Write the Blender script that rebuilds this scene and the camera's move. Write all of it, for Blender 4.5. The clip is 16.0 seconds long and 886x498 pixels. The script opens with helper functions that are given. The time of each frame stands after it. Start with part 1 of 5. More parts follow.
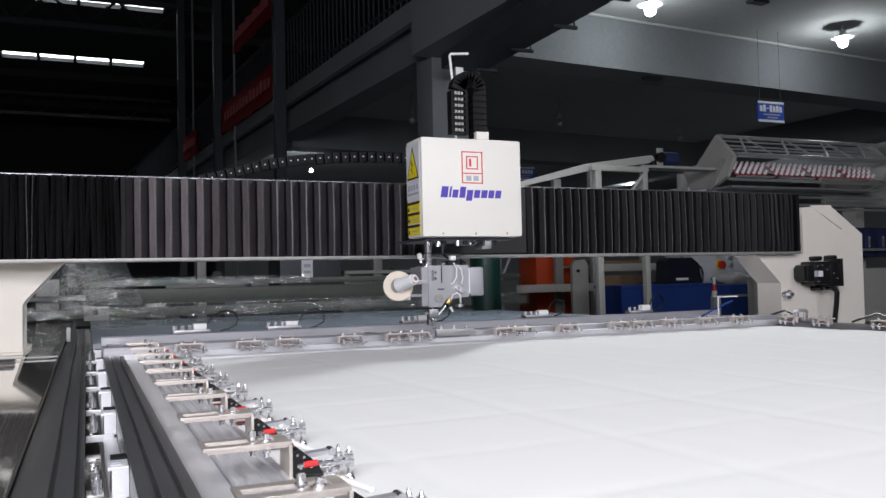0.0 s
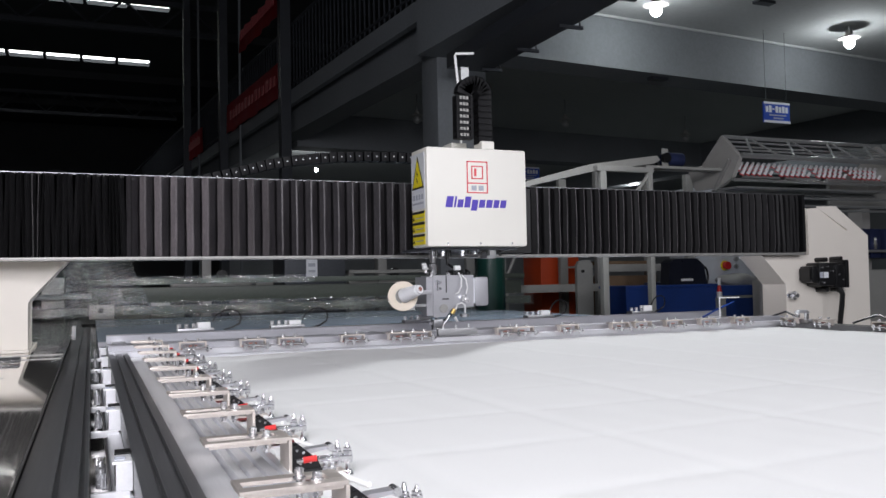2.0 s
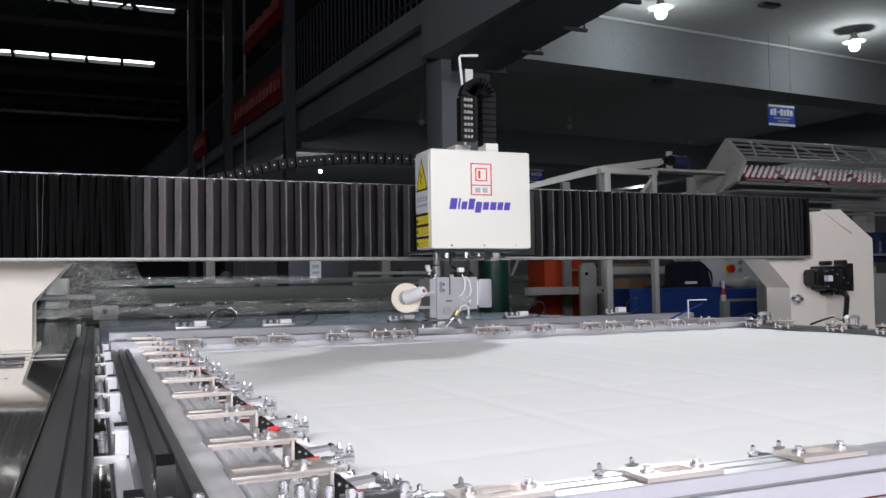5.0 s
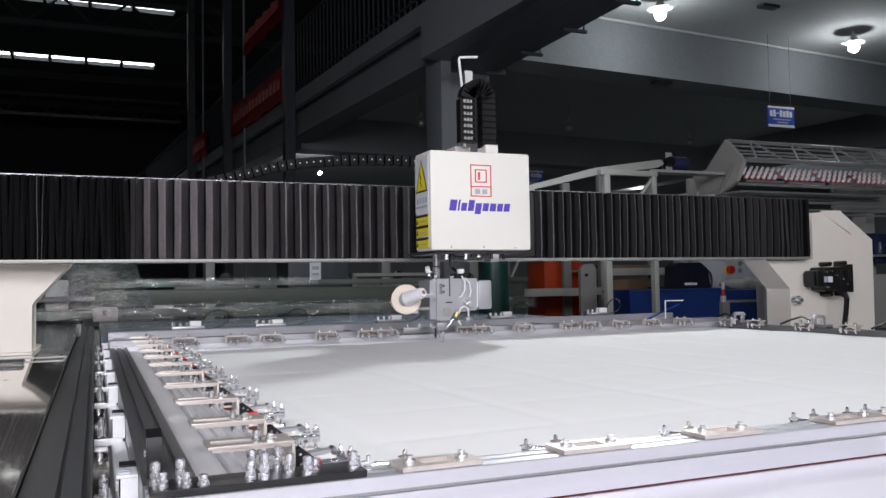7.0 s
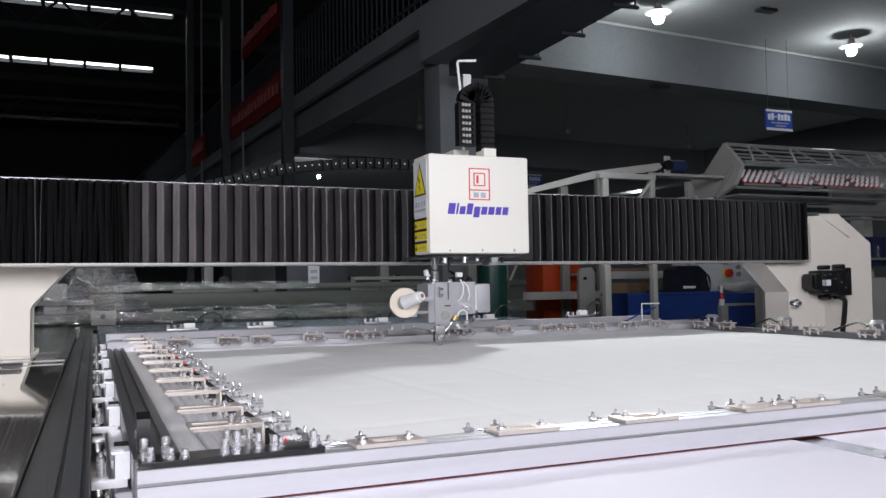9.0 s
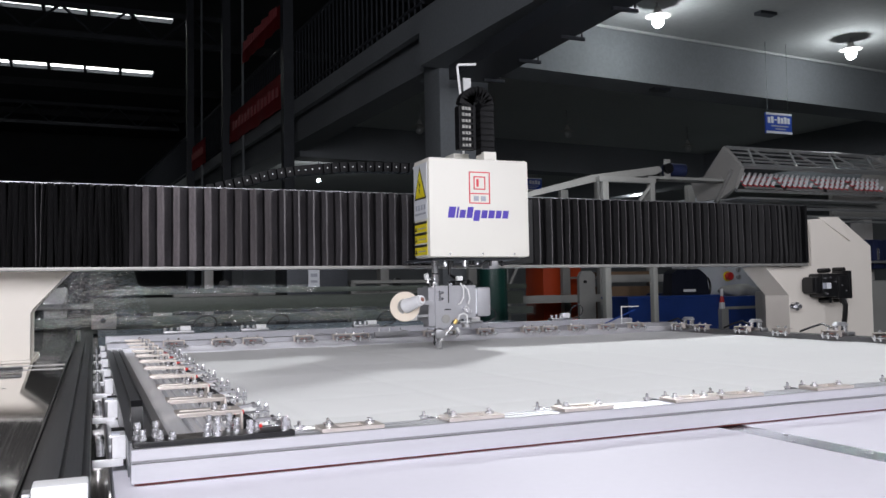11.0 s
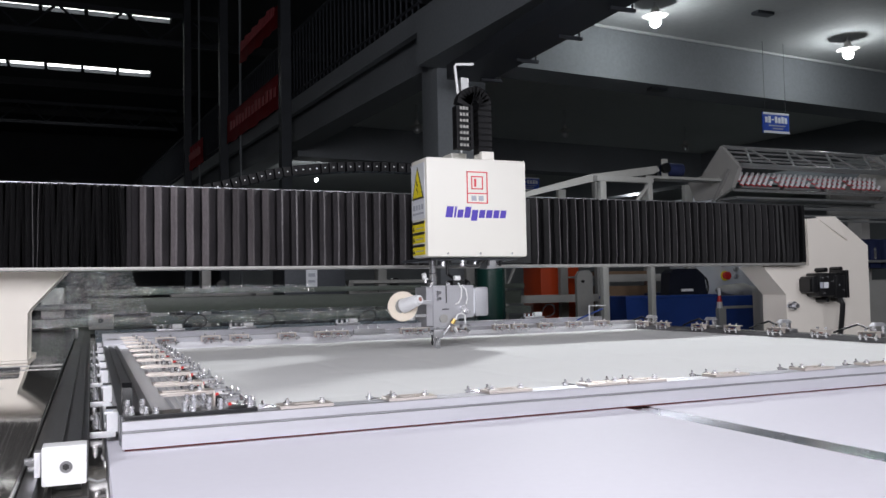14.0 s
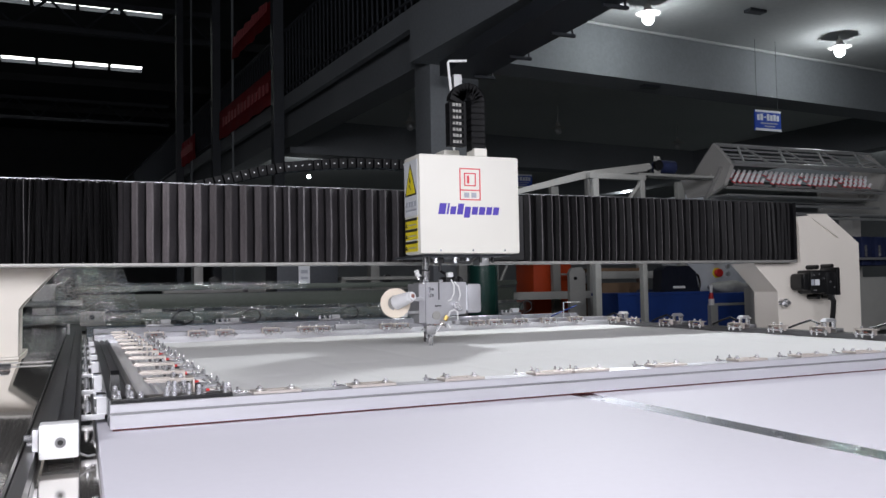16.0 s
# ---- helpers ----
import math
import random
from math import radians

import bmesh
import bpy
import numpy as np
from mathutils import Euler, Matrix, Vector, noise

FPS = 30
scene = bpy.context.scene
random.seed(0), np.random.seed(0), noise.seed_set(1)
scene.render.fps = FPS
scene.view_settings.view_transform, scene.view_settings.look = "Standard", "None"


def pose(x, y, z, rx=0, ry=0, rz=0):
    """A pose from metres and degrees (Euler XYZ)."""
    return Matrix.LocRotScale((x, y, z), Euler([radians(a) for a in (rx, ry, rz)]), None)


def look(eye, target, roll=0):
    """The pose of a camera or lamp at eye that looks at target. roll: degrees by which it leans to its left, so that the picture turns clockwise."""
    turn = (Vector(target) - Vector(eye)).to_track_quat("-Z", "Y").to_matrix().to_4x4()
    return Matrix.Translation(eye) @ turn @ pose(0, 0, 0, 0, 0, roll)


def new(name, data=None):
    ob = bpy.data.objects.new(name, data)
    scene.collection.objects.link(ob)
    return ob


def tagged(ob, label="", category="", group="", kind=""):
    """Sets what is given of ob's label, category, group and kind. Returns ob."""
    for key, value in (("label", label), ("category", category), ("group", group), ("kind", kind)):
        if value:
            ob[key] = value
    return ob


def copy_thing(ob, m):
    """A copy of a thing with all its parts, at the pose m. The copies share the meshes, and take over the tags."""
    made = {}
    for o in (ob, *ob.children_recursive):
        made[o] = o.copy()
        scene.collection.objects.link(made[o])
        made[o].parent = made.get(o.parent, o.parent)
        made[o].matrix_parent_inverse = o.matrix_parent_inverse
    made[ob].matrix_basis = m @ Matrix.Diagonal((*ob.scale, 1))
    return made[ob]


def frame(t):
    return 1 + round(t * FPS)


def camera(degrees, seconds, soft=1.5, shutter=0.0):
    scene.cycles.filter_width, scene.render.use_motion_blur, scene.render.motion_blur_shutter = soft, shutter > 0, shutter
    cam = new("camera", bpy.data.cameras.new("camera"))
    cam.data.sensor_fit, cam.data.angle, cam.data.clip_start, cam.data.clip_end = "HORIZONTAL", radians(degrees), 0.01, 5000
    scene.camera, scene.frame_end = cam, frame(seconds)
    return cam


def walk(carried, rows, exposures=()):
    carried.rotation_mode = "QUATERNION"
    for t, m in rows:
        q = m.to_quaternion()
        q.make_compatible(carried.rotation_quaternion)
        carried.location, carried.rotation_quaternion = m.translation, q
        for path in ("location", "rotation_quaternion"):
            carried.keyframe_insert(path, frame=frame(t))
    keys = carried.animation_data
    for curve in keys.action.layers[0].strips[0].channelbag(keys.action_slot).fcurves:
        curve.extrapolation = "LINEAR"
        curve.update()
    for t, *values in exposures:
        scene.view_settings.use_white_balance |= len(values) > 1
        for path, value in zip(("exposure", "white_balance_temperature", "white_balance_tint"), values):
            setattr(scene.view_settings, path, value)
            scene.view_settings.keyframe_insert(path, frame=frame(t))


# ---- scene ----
cam = camera(56.15, 16.0)
EYE = (0.0, 0.0, 1.04)
PATH = [
    (0.0, look(EYE, (1.9751, 4.5895, 1.2273), -1.330)),
    (0.5, look(EYE, (1.9674, 4.5930, 1.2234), -1.219)),
    (1.0, look(EYE, (1.9626, 4.5951, 1.2236), -1.151)),
    (1.5, look(EYE, (1.9574, 4.5972, 1.2251), -1.082)),
    (2.0, look(EYE, (1.9496, 4.6004, 1.2266), -1.105)),
    (2.5, look(EYE, (1.9423, 4.6035, 1.2280), -1.011)),
    (3.0, look(EYE, (1.9352, 4.6064, 1.2291), -0.719)),
    (3.5, look(EYE, (1.9317, 4.6078, 1.2318), -0.557)),
    (4.0, look(EYE, (1.9285, 4.6091, 1.2335), -0.856)),
    (6.5, look(EYE, (1.9297, 4.6082, 1.2425), -0.898)),
    (7.0, look(EYE, (1.9303, 4.6077, 1.2472), -0.936)),
    (7.5, look(EYE, (1.9322, 4.6067, 1.2516), -0.915)),
    (8.0, look(EYE, (1.9343, 4.6057, 1.2550), -0.915)),
    (8.5, look(EYE, (1.9354, 4.6049, 1.2620), -0.938)),
    (9.0, look(EYE, (1.9384, 4.6034, 1.2677), -0.961)),
    (11.5, look(EYE, (1.9370, 4.6026, 1.2928), -1.064)),
    (12.0, look(EYE, (1.9395, 4.6015, 1.2937), -1.113)),
    (12.5, look(EYE, (1.9426, 4.6003, 1.2929), -1.085)),
    (13.0, look(EYE, (1.9433, 4.5999, 1.2943), -1.109)),
    (13.5, look(EYE, (1.9414, 4.6007, 1.2941), -1.057)),
    (14.0, look(EYE, (1.9499, 4.5975, 1.2877), -1.095)),
    (14.5, look(EYE, (1.9627, 4.5923, 1.2827), -1.128)),
    (15.0, look(EYE, (1.9746, 4.5874, 1.2774), -1.143)),
    (15.5, look(EYE, (1.9827, 4.5842, 1.2724), -1.034)),
    (16.0, look(EYE, (1.9901, 4.5812, 1.2674), -1.028)),
]
walk(cam, PATH)

# ---- light ----
world = bpy.data.worlds.new("hall_air")
scene.world = world
world.use_nodes = True
world.node_tree.nodes["Background"].inputs[0].default_value = (0.55, 0.66, 0.85, 1)
world.node_tree.nodes["Background"].inputs[1].default_value = 0.085


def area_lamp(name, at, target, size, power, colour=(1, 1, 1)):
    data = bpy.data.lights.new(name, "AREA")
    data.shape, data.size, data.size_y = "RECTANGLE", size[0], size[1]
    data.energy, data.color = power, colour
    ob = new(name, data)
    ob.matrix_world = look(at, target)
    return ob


def point_lamp(name, at, power, radius=0.04, colour=(1, 1, 1)):
    data = bpy.data.lights.new(name, "POINT")
    data.energy, data.shadow_soft_size, data.color = power, radius, colour
    ob = new(name, data)
    ob.location = at
    return ob


# unseen key strips added over the table's front, one small lamp behind the bridge
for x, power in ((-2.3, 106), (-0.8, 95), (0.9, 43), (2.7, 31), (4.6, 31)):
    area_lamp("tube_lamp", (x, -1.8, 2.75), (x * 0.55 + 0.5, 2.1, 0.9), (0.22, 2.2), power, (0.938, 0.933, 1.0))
area_lamp("hall_lamp_behind", (3.03, 4.45, 3.30), (1.5, 2.4, 0.8), (0.22, 0.22), 78, (0.93, 0.96, 1.0))
# the lit bulbs under the gallery, with one added out of view
BULBS = [(5.23, 6.74, 3.702), (8.13, 6.95, 3.702)]
for spot in BULBS:
    point_lamp("bulb_light", (spot[0], spot[1], spot[2] - 0.09), 17, 0.05, (0.93, 0.97, 1.0))
# this one is added out of view to brighten the second bay's ceiling
point_lamp("bulb_light", (15.4, 11.0, 3.34), 140, 0.05, (0.93, 0.97, 1.0))
point_lamp("bulb_light", (4.35, 17.0, 3.25), 32, 0.05, (0.93, 0.97, 1.0))
point_lamp("bulb_light", (12.4, 17.0, 3.20), 25, 0.05, (0.93, 0.97, 1.0))


# ---- materials ----
def mat(name, colour, rough=0.5, metal=0.0, var=0.12, scale=9.0, fine=90.0, bump=0.0, wear=0.1, stretch=(1, 1, 1), spec=0.5, per_object=0.0):
    m = bpy.data.materials.new(name)
    m.use_nodes = True
    nt = m.node_tree
    bsdf = nt.nodes["Principled BSDF"]
    coord = nt.nodes.new("ShaderNodeTexCoord")
    mapping = nt.nodes.new("ShaderNodeMapping")
    mapping.inputs["Scale"].default_value = stretch
    nt.links.new(coord.outputs["Object"], mapping.inputs[0])
    big = nt.nodes.new("ShaderNodeTexNoise")
    big.inputs["Scale"].default_value, big.inputs["Detail"].default_value = scale, 5
    small = nt.nodes.new("ShaderNodeTexNoise")
    small.inputs["Scale"].default_value, small.inputs["Detail"].default_value = fine, 3
    for n in (big, small):
        nt.links.new(mapping.outputs[0], n.inputs["Vector"])
    add = nt.nodes.new("ShaderNodeMath")
    add.operation = "MULTIPLY_ADD"
    add.inputs[1].default_value = 0.45
    nt.links.new(small.outputs[0], add.inputs[0])
    half = nt.nodes.new("ShaderNodeMath")
    half.operation = "MULTIPLY"
    half.inputs[1].default_value = 0.55
    nt.links.new(big.outputs[0], half.inputs[0])
    nt.links.new(half.outputs[0], add.inputs[2])
    ramp = nt.nodes.new("ShaderNodeValToRGB")
    ramp.color_ramp.elements[0].position, ramp.color_ramp.elements[1].position = 0.3, 0.7
    lo = [max(0.0, c * (1 - var)) for c in colour]
    hi = [min(1.0, c * (1 + var)) for c in colour]
    ramp.color_ramp.elements[0].color, ramp.color_ramp.elements[1].color = (*lo, 1), (*hi, 1)
    nt.links.new(add.outputs[0], ramp.inputs[0])
    last = ramp.outputs[0]
    if per_object:
        info = nt.nodes.new("ShaderNodeObjectInfo")
        rng = nt.nodes.new("ShaderNodeMapRange")
        rng.inputs["To Min"].default_value, rng.inputs["To Max"].default_value = 1 - per_object, 1 + per_object
        nt.links.new(info.outputs["Random"], rng.inputs[0])
        hsv = nt.nodes.new("ShaderNodeHueSaturation")
        nt.links.new(rng.outputs[0], hsv.inputs["Value"])
        nt.links.new(last, hsv.inputs["Color"])
        last = hsv.outputs[0]
    nt.links.new(last, bsdf.inputs["Base Color"])
    rr = nt.nodes.new("ShaderNodeMapRange")
    rr.inputs["To Min"].default_value, rr.inputs["To Max"].default_value = max(0.02, rough - wear), min(1, rough + wear)
    nt.links.new(add.outputs[0], rr.inputs[0])
    nt.links.new(rr.outputs[0], bsdf.inputs["Roughness"])
    bsdf.inputs["Metallic"].default_value = metal
    bsdf.inputs["Specular IOR Level"].default_value = spec
    if bump:
        b = nt.nodes.new("ShaderNodeBump")
        b.inputs["Strength"].default_value, b.inputs["Distance"].default_value = bump, 0.003
        nt.links.new(add.outputs[0], b.inputs["Height"])
        nt.links.new(b.outputs[0], bsdf.inputs["Normal"])
    return m


def glow(name, colour, strength):
    m = bpy.data.materials.new(name)
    m.use_nodes = True
    bsdf = m.node_tree.nodes["Principled BSDF"]
    bsdf.inputs["Base Color"].default_value = (*colour, 1)
    bsdf.inputs["Emission Color"].default_value = (*colour, 1)
    bsdf.inputs["Emission Strength"].default_value = strength
    return m


CREAM = mat("cream_powder_coat", (0.79, 0.74, 0.67), 0.42, 0, 0.03, 6, 400, 0.05, 0.06)
CASE = mat("cream_white_case", (0.80, 0.78, 0.72), 0.38, 0, 0.02, 5, 500, 0.03, 0.06)
# one bellows cloth in lit, dim and ridge-glint tones, light put into the colour
LIT_FACET = mat("bellows_cloth_lit_tone", (0.105, 0.093, 0.098), 0.5, 0, 0.4, 14, 260, 0.35, 0.14, (1, 1, 0.25), per_object=0.45)
PIPING_GLINT = mat("bellows_piping_glint", (0.165, 0.155, 0.162), 0.45, 0, 0.5, 20, 200, 0.2, 0.1, (1, 1, 0.3))
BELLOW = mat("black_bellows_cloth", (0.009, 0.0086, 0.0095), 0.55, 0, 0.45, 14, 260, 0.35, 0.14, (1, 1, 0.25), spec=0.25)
DIM_FACET = mat("bellows_cloth_dim_tone", (0.034, 0.031, 0.034), 0.55, 0, 0.5, 18, 220, 0.5, 0.12, (1, 1, 0.4), spec=0.3)
TRIM = mat("pale_trim_strip", (0.34, 0.335, 0.32), 0.4, 0.3)
ALU = mat("anodised_aluminium", (0.72, 0.72, 0.75), 0.38, 0.8, 0.06, 14, 300, 0.03, 0.08, (0.2, 6, 6))
ALU_Y = mat("brushed_aluminium", (0.82, 0.82, 0.84), 0.34, 0.55, 0.08, 14, 300, 0.03, 0.1, (6, 0.2, 6))
REAR_ALU = mat("satin_aluminium", (0.50, 0.50, 0.53), 0.36, 0.7, 0.08, 14, 200, 0.02, 0.08, (0.3, 4, 4))
ALU_DULL = mat("dull_grey_aluminium", (0.42, 0.42, 0.43), 0.38, 1.0, 0.12, 14, 200, 0.05, 0.1)
BLACK_RAIL = mat("black_anodised_rail", (0.23, 0.235, 0.245), 0.30, 0.8, 0.22, 3, 40, 0.0, 0.06, (9, 0.2, 9))
RAIL_GREY = mat("dark_grey_aluminium_rail", (0.17, 0.17, 0.175), 0.34, 0.8, 0.15, 6, 80, 0.0, 0.1, (4, 0.3, 4))
BRASS = mat("brass_fitting", (0.42, 0.30, 0.10), 0.35, 0.8, 0.1, 30)
GROOVE = mat("dark_groove", (0.012, 0.012, 0.013), 0.6)
STEEL = mat("polished_steel_sheet", (0.70, 0.67, 0.63), 0.065, 0.9, 0.12, 2.5, 60, 0.004, 0.04)
SEAM = mat("bare_steel_strip", (0.50, 0.52, 0.56), 0.24, 1.0, 0.25, 5, 120, 0.01, 0.12, (1, 0.35, 1))
CHROME = mat("bright_chrome", (0.66, 0.66, 0.68), 0.17, 0.9, 0.05, 30, 300, 0, 0.08)
NICKEL = mat("nickel_plated_bracket", (0.66, 0.60, 0.55), 0.38, 0.7, 0.06, 22, 300, 0.04, 0.08)
ZINC = mat("zinc_bolt", (0.80, 0.80, 0.82), 0.26, 0.9, 0.1, 40, 200, 0, 0.1)
COPPER = mat("reddish_pad", (0.34, 0.16, 0.13), 0.5, 0.2, 0.2, 30)
RED = mat("red_vinyl_grip", (0.62, 0.03, 0.03), 0.4, 0, 0.1, 30)
BLACK = mat("black_plastic", (0.008, 0.008, 0.009), 0.36, 0, 0.3, 20)
REAR = mat("blue_grey_laminate", (0.31, 0.37, 0.45), 0.2, 0, 0.05, 2, 60, 0.01, 0.08)
TABLE = mat("white_laminate", (0.69, 0.675, 0.74), 0.62, 0, 0.02, 1.5, 60, 0.01, 0.06, spec=0.25)
HEAD = mat("grey_cast_head", (0.43, 0.43, 0.455), 0.34, 0.4, 0.08, 16, 260, 0.05, 0.08)
MOTOR = mat("satin_motor_shell", (0.40, 0.40, 0.425), 0.5, 0.6, 0.06, 12, 300, 0.04, 0.08)
THREAD = mat("white_thread_cone", (0.82, 0.82, 0.84), 0.75, 0, 0.06, 30, 400, 0.4, 0.1, (1, 1, 8))
IVORY = mat("ivory_plastic_disc", (0.72, 0.63, 0.52), 0.5, 0, 0.05, 12)
WHITE_P = mat("white_plastic", (0.80, 0.80, 0.80), 0.4, 0, 0.03, 20)
YELLOW = mat("warning_yellow", (0.85, 0.70, 0.02), 0.45, 0, 0.04, 20)
INK = mat("black_ink", (0.02, 0.02, 0.02), 0.5)
INK_G = mat("grey_ink", (0.42, 0.44, 0.50), 0.5)
LABELW = mat("white_label", (0.74, 0.76, 0.80), 0.4, 0, 0.02, 20)
LOGO_R = mat("red_print", (0.72, 0.07, 0.09), 0.45, 0, 0.05, 20)
LOGO_B = mat("blue_print", (0.08, 0.05, 0.42), 0.45, 0, 0.05, 20)
CONCRETE = mat("painted_concrete_grey", (0.20, 0.215, 0.23), 0.75, 0, 0.14, 0.9, 30, 0.15, 0.1)
CEIL = mat("ceiling_plaster_grey", (0.46, 0.48, 0.48), 0.85, 0, 0.10, 0.5, 18, 0.1, 0.08)
DARKSTEEL = mat("dark_blue_steel", (0.050, 0.055, 0.065), 0.5, 0.3, 0.2, 3, 40, 0.05)
ROOF = mat("dark_roof_sheet", (0.035, 0.038, 0.042), 0.7, 0.1, 0.3, 1.2, 12, 0.1)
FLOOR = mat("grey_workshop_floor", (0.16, 0.17, 0.17), 0.35, 0, 0.2, 1.0, 25, 0.05, 0.12)
WALLM = mat("grey_wall_paint", (0.22, 0.23, 0.24), 0.8, 0, 0.15, 0.6, 20, 0.1)
BANNER_INK = mat("faded_banner_ink", (0.55, 0.10, 0.11), 0.7)
BANNER = mat("red_banner_cloth", (0.42, 0.012, 0.02), 0.7, 0, 0.15, 3, 60, 0.1)
RACK = mat("off_white_rack_paint", (0.36, 0.36, 0.34), 0.45, 0, 0.1, 6, 90, 0.05)
GREYM = mat("warm_grey_machine_paint", (0.42, 0.41, 0.39), 0.45, 0, 0.08, 5, 120, 0.05)
TUBE = mat("grey_tube", (0.46, 0.47, 0.47), 0.35, 0.6, 0.1, 10)
ORANGE = mat("orange_red_panel", (0.60, 0.07, 0.015), 0.45, 0, 0.1, 4, 60)
BLUE = mat("blue_plastic", (0.012, 0.045, 0.22), 0.4, 0, 0.2, 5, 60)
DBLUE = mat("navy_cloth", (0.012, 0.020, 0.07), 0.6, 0, 0.3, 8, 90, 0.2)
NAVY = mat("black_navy_shell", (0.010, 0.012, 0.022), 0.3, 0, 0.3, 8)
CARTON = mat("brown_carton", (0.20, 0.13, 0.08), 0.8, 0, 0.15, 8, 60, 0.1)
OLIVE = mat("green_grey_beam", (0.095, 0.110, 0.092), 0.42, 0.1, 0.12, 3, 80, 0.05)
SIGNB = mat("sign_blue", (0.02, 0.07, 0.42), 0.4, 0, 0.05, 6)
CONE_R = mat("red_spool_base", (0.50, 0.03, 0.04), 0.5, 0, 0.1, 20)
LEDR = glow("small_red_light", (0.9, 0.12, 0.02), 0.35)
BULB = glow("bulb_glow", (0.93, 0.97, 1.0), 22)
SKYL = glow("skylight_daylight", (0.95, 0.98, 1.0), 4.5)

CLOTH = mat("white_quilt_cloth", (0.80, 0.80, 0.79), 0.85, 0, 0.018, 3, 700, 0.12, 0.05, spec=0.2)
FILM = bpy.data.materials.new("clear_wrapping_film")
FILM.use_nodes = True
_b = FILM.node_tree.nodes["Principled BSDF"]
_n, _l = FILM.node_tree.nodes, FILM.node_tree.links
_b.inputs["Base Color"].default_value = (0.85, 0.92, 0.9, 1)
_b.inputs["Alpha"].default_value = 0.04
_g = _n.new("ShaderNodeBsdfAnisotropic")
_g.inputs["Color"].default_value, _g.inputs["Roughness"].default_value = (0.95, 0.98, 0.97, 1), 0.05
_x = _n.new("ShaderNodeMixShader")
_x.inputs[0].default_value = 0.16
_l.new(_b.outputs[0], _x.inputs[1])
_l.new(_g.outputs[0], _x.inputs[2])
_l.new(_x.outputs[0], _n["Material Output"].inputs[0])


# ---- shape helpers ----
def bx(bm, a, b, bevel=0.0, m=None):
    ret = bmesh.ops.create_cube(bm, size=1)["verts"]
    for v in ret:
        v.co = Vector([(a[i] + b[i]) / 2 + v.co[i] * (b[i] - a[i]) for i in range(3)])
        if m is not None:
            v.co = m @ v.co
    if bevel:
        edges = list({e for v in ret for e in v.link_edges})
        bmesh.ops.bevel(bm, geom=edges, offset=bevel, segments=2, affect="EDGES", profile=0.6)
    return bm


def cyl(bm, p, q, r, seg=12, r2=None):
    p, q = Vector(p), Vector(q)
    d = q - p
    turn = d.to_track_quat("Z", "Y").to_matrix().to_4x4()
    bmesh.ops.create_cone(bm, cap_ends=True, segments=seg, radius1=r, radius2=r if r2 is None else r2, depth=d.length,
                          matrix=Matrix.Translation((p + q) / 2) @ turn)
    return bm


def wire(bm, pts, r, seg=6):
    """A bent round bar through the points."""
    pts = [Vector(p) for p in pts]
    rings = []
    for i, p in enumerate(pts):
        d = (pts[min(i + 1, len(pts) - 1)] - pts[max(i - 1, 0)]).normalized()
        side = d.orthogonal() if not rings else (prev - d * prev.dot(d))
        side.normalize()
        prev = side
        up = d.cross(side)
        rings.append([bm.verts.new(p + (side * math.cos(a) + up * math.sin(a)) * r) for a in [2 * math.pi * k / seg for k in range(seg)]])
    for r0, r1 in zip(rings, rings[1:]):
        for k in range(seg):
            bm.faces.new((r0[k], r0[(k + 1) % seg], r1[(k + 1) % seg], r1[k]))
    bm.faces.new(rings[0][::-1])
    bm.faces.new(rings[-1])
    return bm


def prism(bm, outline, axis, lo, hi):
    """A flat outline pushed along an axis: 'x' (y, z), 'y' (x, z) or 'z' (x, y)."""
    def put(u, v, w):
        return {"x": (w, u, v), "y": (u, w, v), "z": (u, v, w)}[axis]
    a = [bm.verts.new(put(u, v, lo)) for u, v in outline]
    b = [bm.verts.new(put(u, v, hi)) for u, v in outline]
    bm.faces.new(a)
    bm.faces.new(b[::-1])
    n = len(a)
    for i in range(n):
        bm.faces.new((a[i], b[i], b[(i + 1) % n], a[(i + 1) % n]))
    bmesh.ops.recalc_face_normals(bm, faces=bm.faces)
    return bm


def mesh_of(name, bm, material, smooth=False):
    me = bpy.data.meshes.new(name)
    bm.to_mesh(me)
    bm.free()
    me.materials.append(material)
    if smooth:
        me.polygons.foreach_set("use_smooth", [True] * len(me.polygons))
        me.set_sharp_from_angle(angle=radians(35))
    return me


def part(name, bm, material, parent=None, label="", smooth=True):
    ob = new(name, mesh_of(name, bm, material, smooth))
    ob.parent = parent
    if label:
        ob["label"] = label
    return ob


def thing(name, label, category, group="", at=(0, 0, 0), kind=""):
    ob = new(name)
    ob.empty_display_size = 0.05
    ob.location = at
    return tagged(ob, label, category, group, kind)


def solid(name, a, b, material, kind="structure", bevel=0.0, label="", category=""):
    ob = part(name, bx(bmesh.new(), a, b, bevel), material)
    return tagged(ob, label, category, "", kind)


def box(a, b, bevel=0.0):
    return bx(bmesh.new(), a, b, bevel)


MOVERS = []      # what travels with the clamping frame


# ---- the hall ----
solid("floor", (-16, -9, -0.12), (22, 42, 0.0), FLOOR)
solid("wall_west", (-16.3, -9, 0), (-16, 42, 9.4), WALLM)
solid("wall_south", (-16, -9.3, 0), (22, -9, 9.4), WALLM)
solid("wall_north", (-16, 42, 0), (22, 42.3, 9.4), ROOF)
solid("wall_east", (22, -9, 0), (22.3, 42, 9.4), WALLM)
solid("wall_gallery", (3.5, 24, 0), (22, 24.25, 3.9), WALLM)

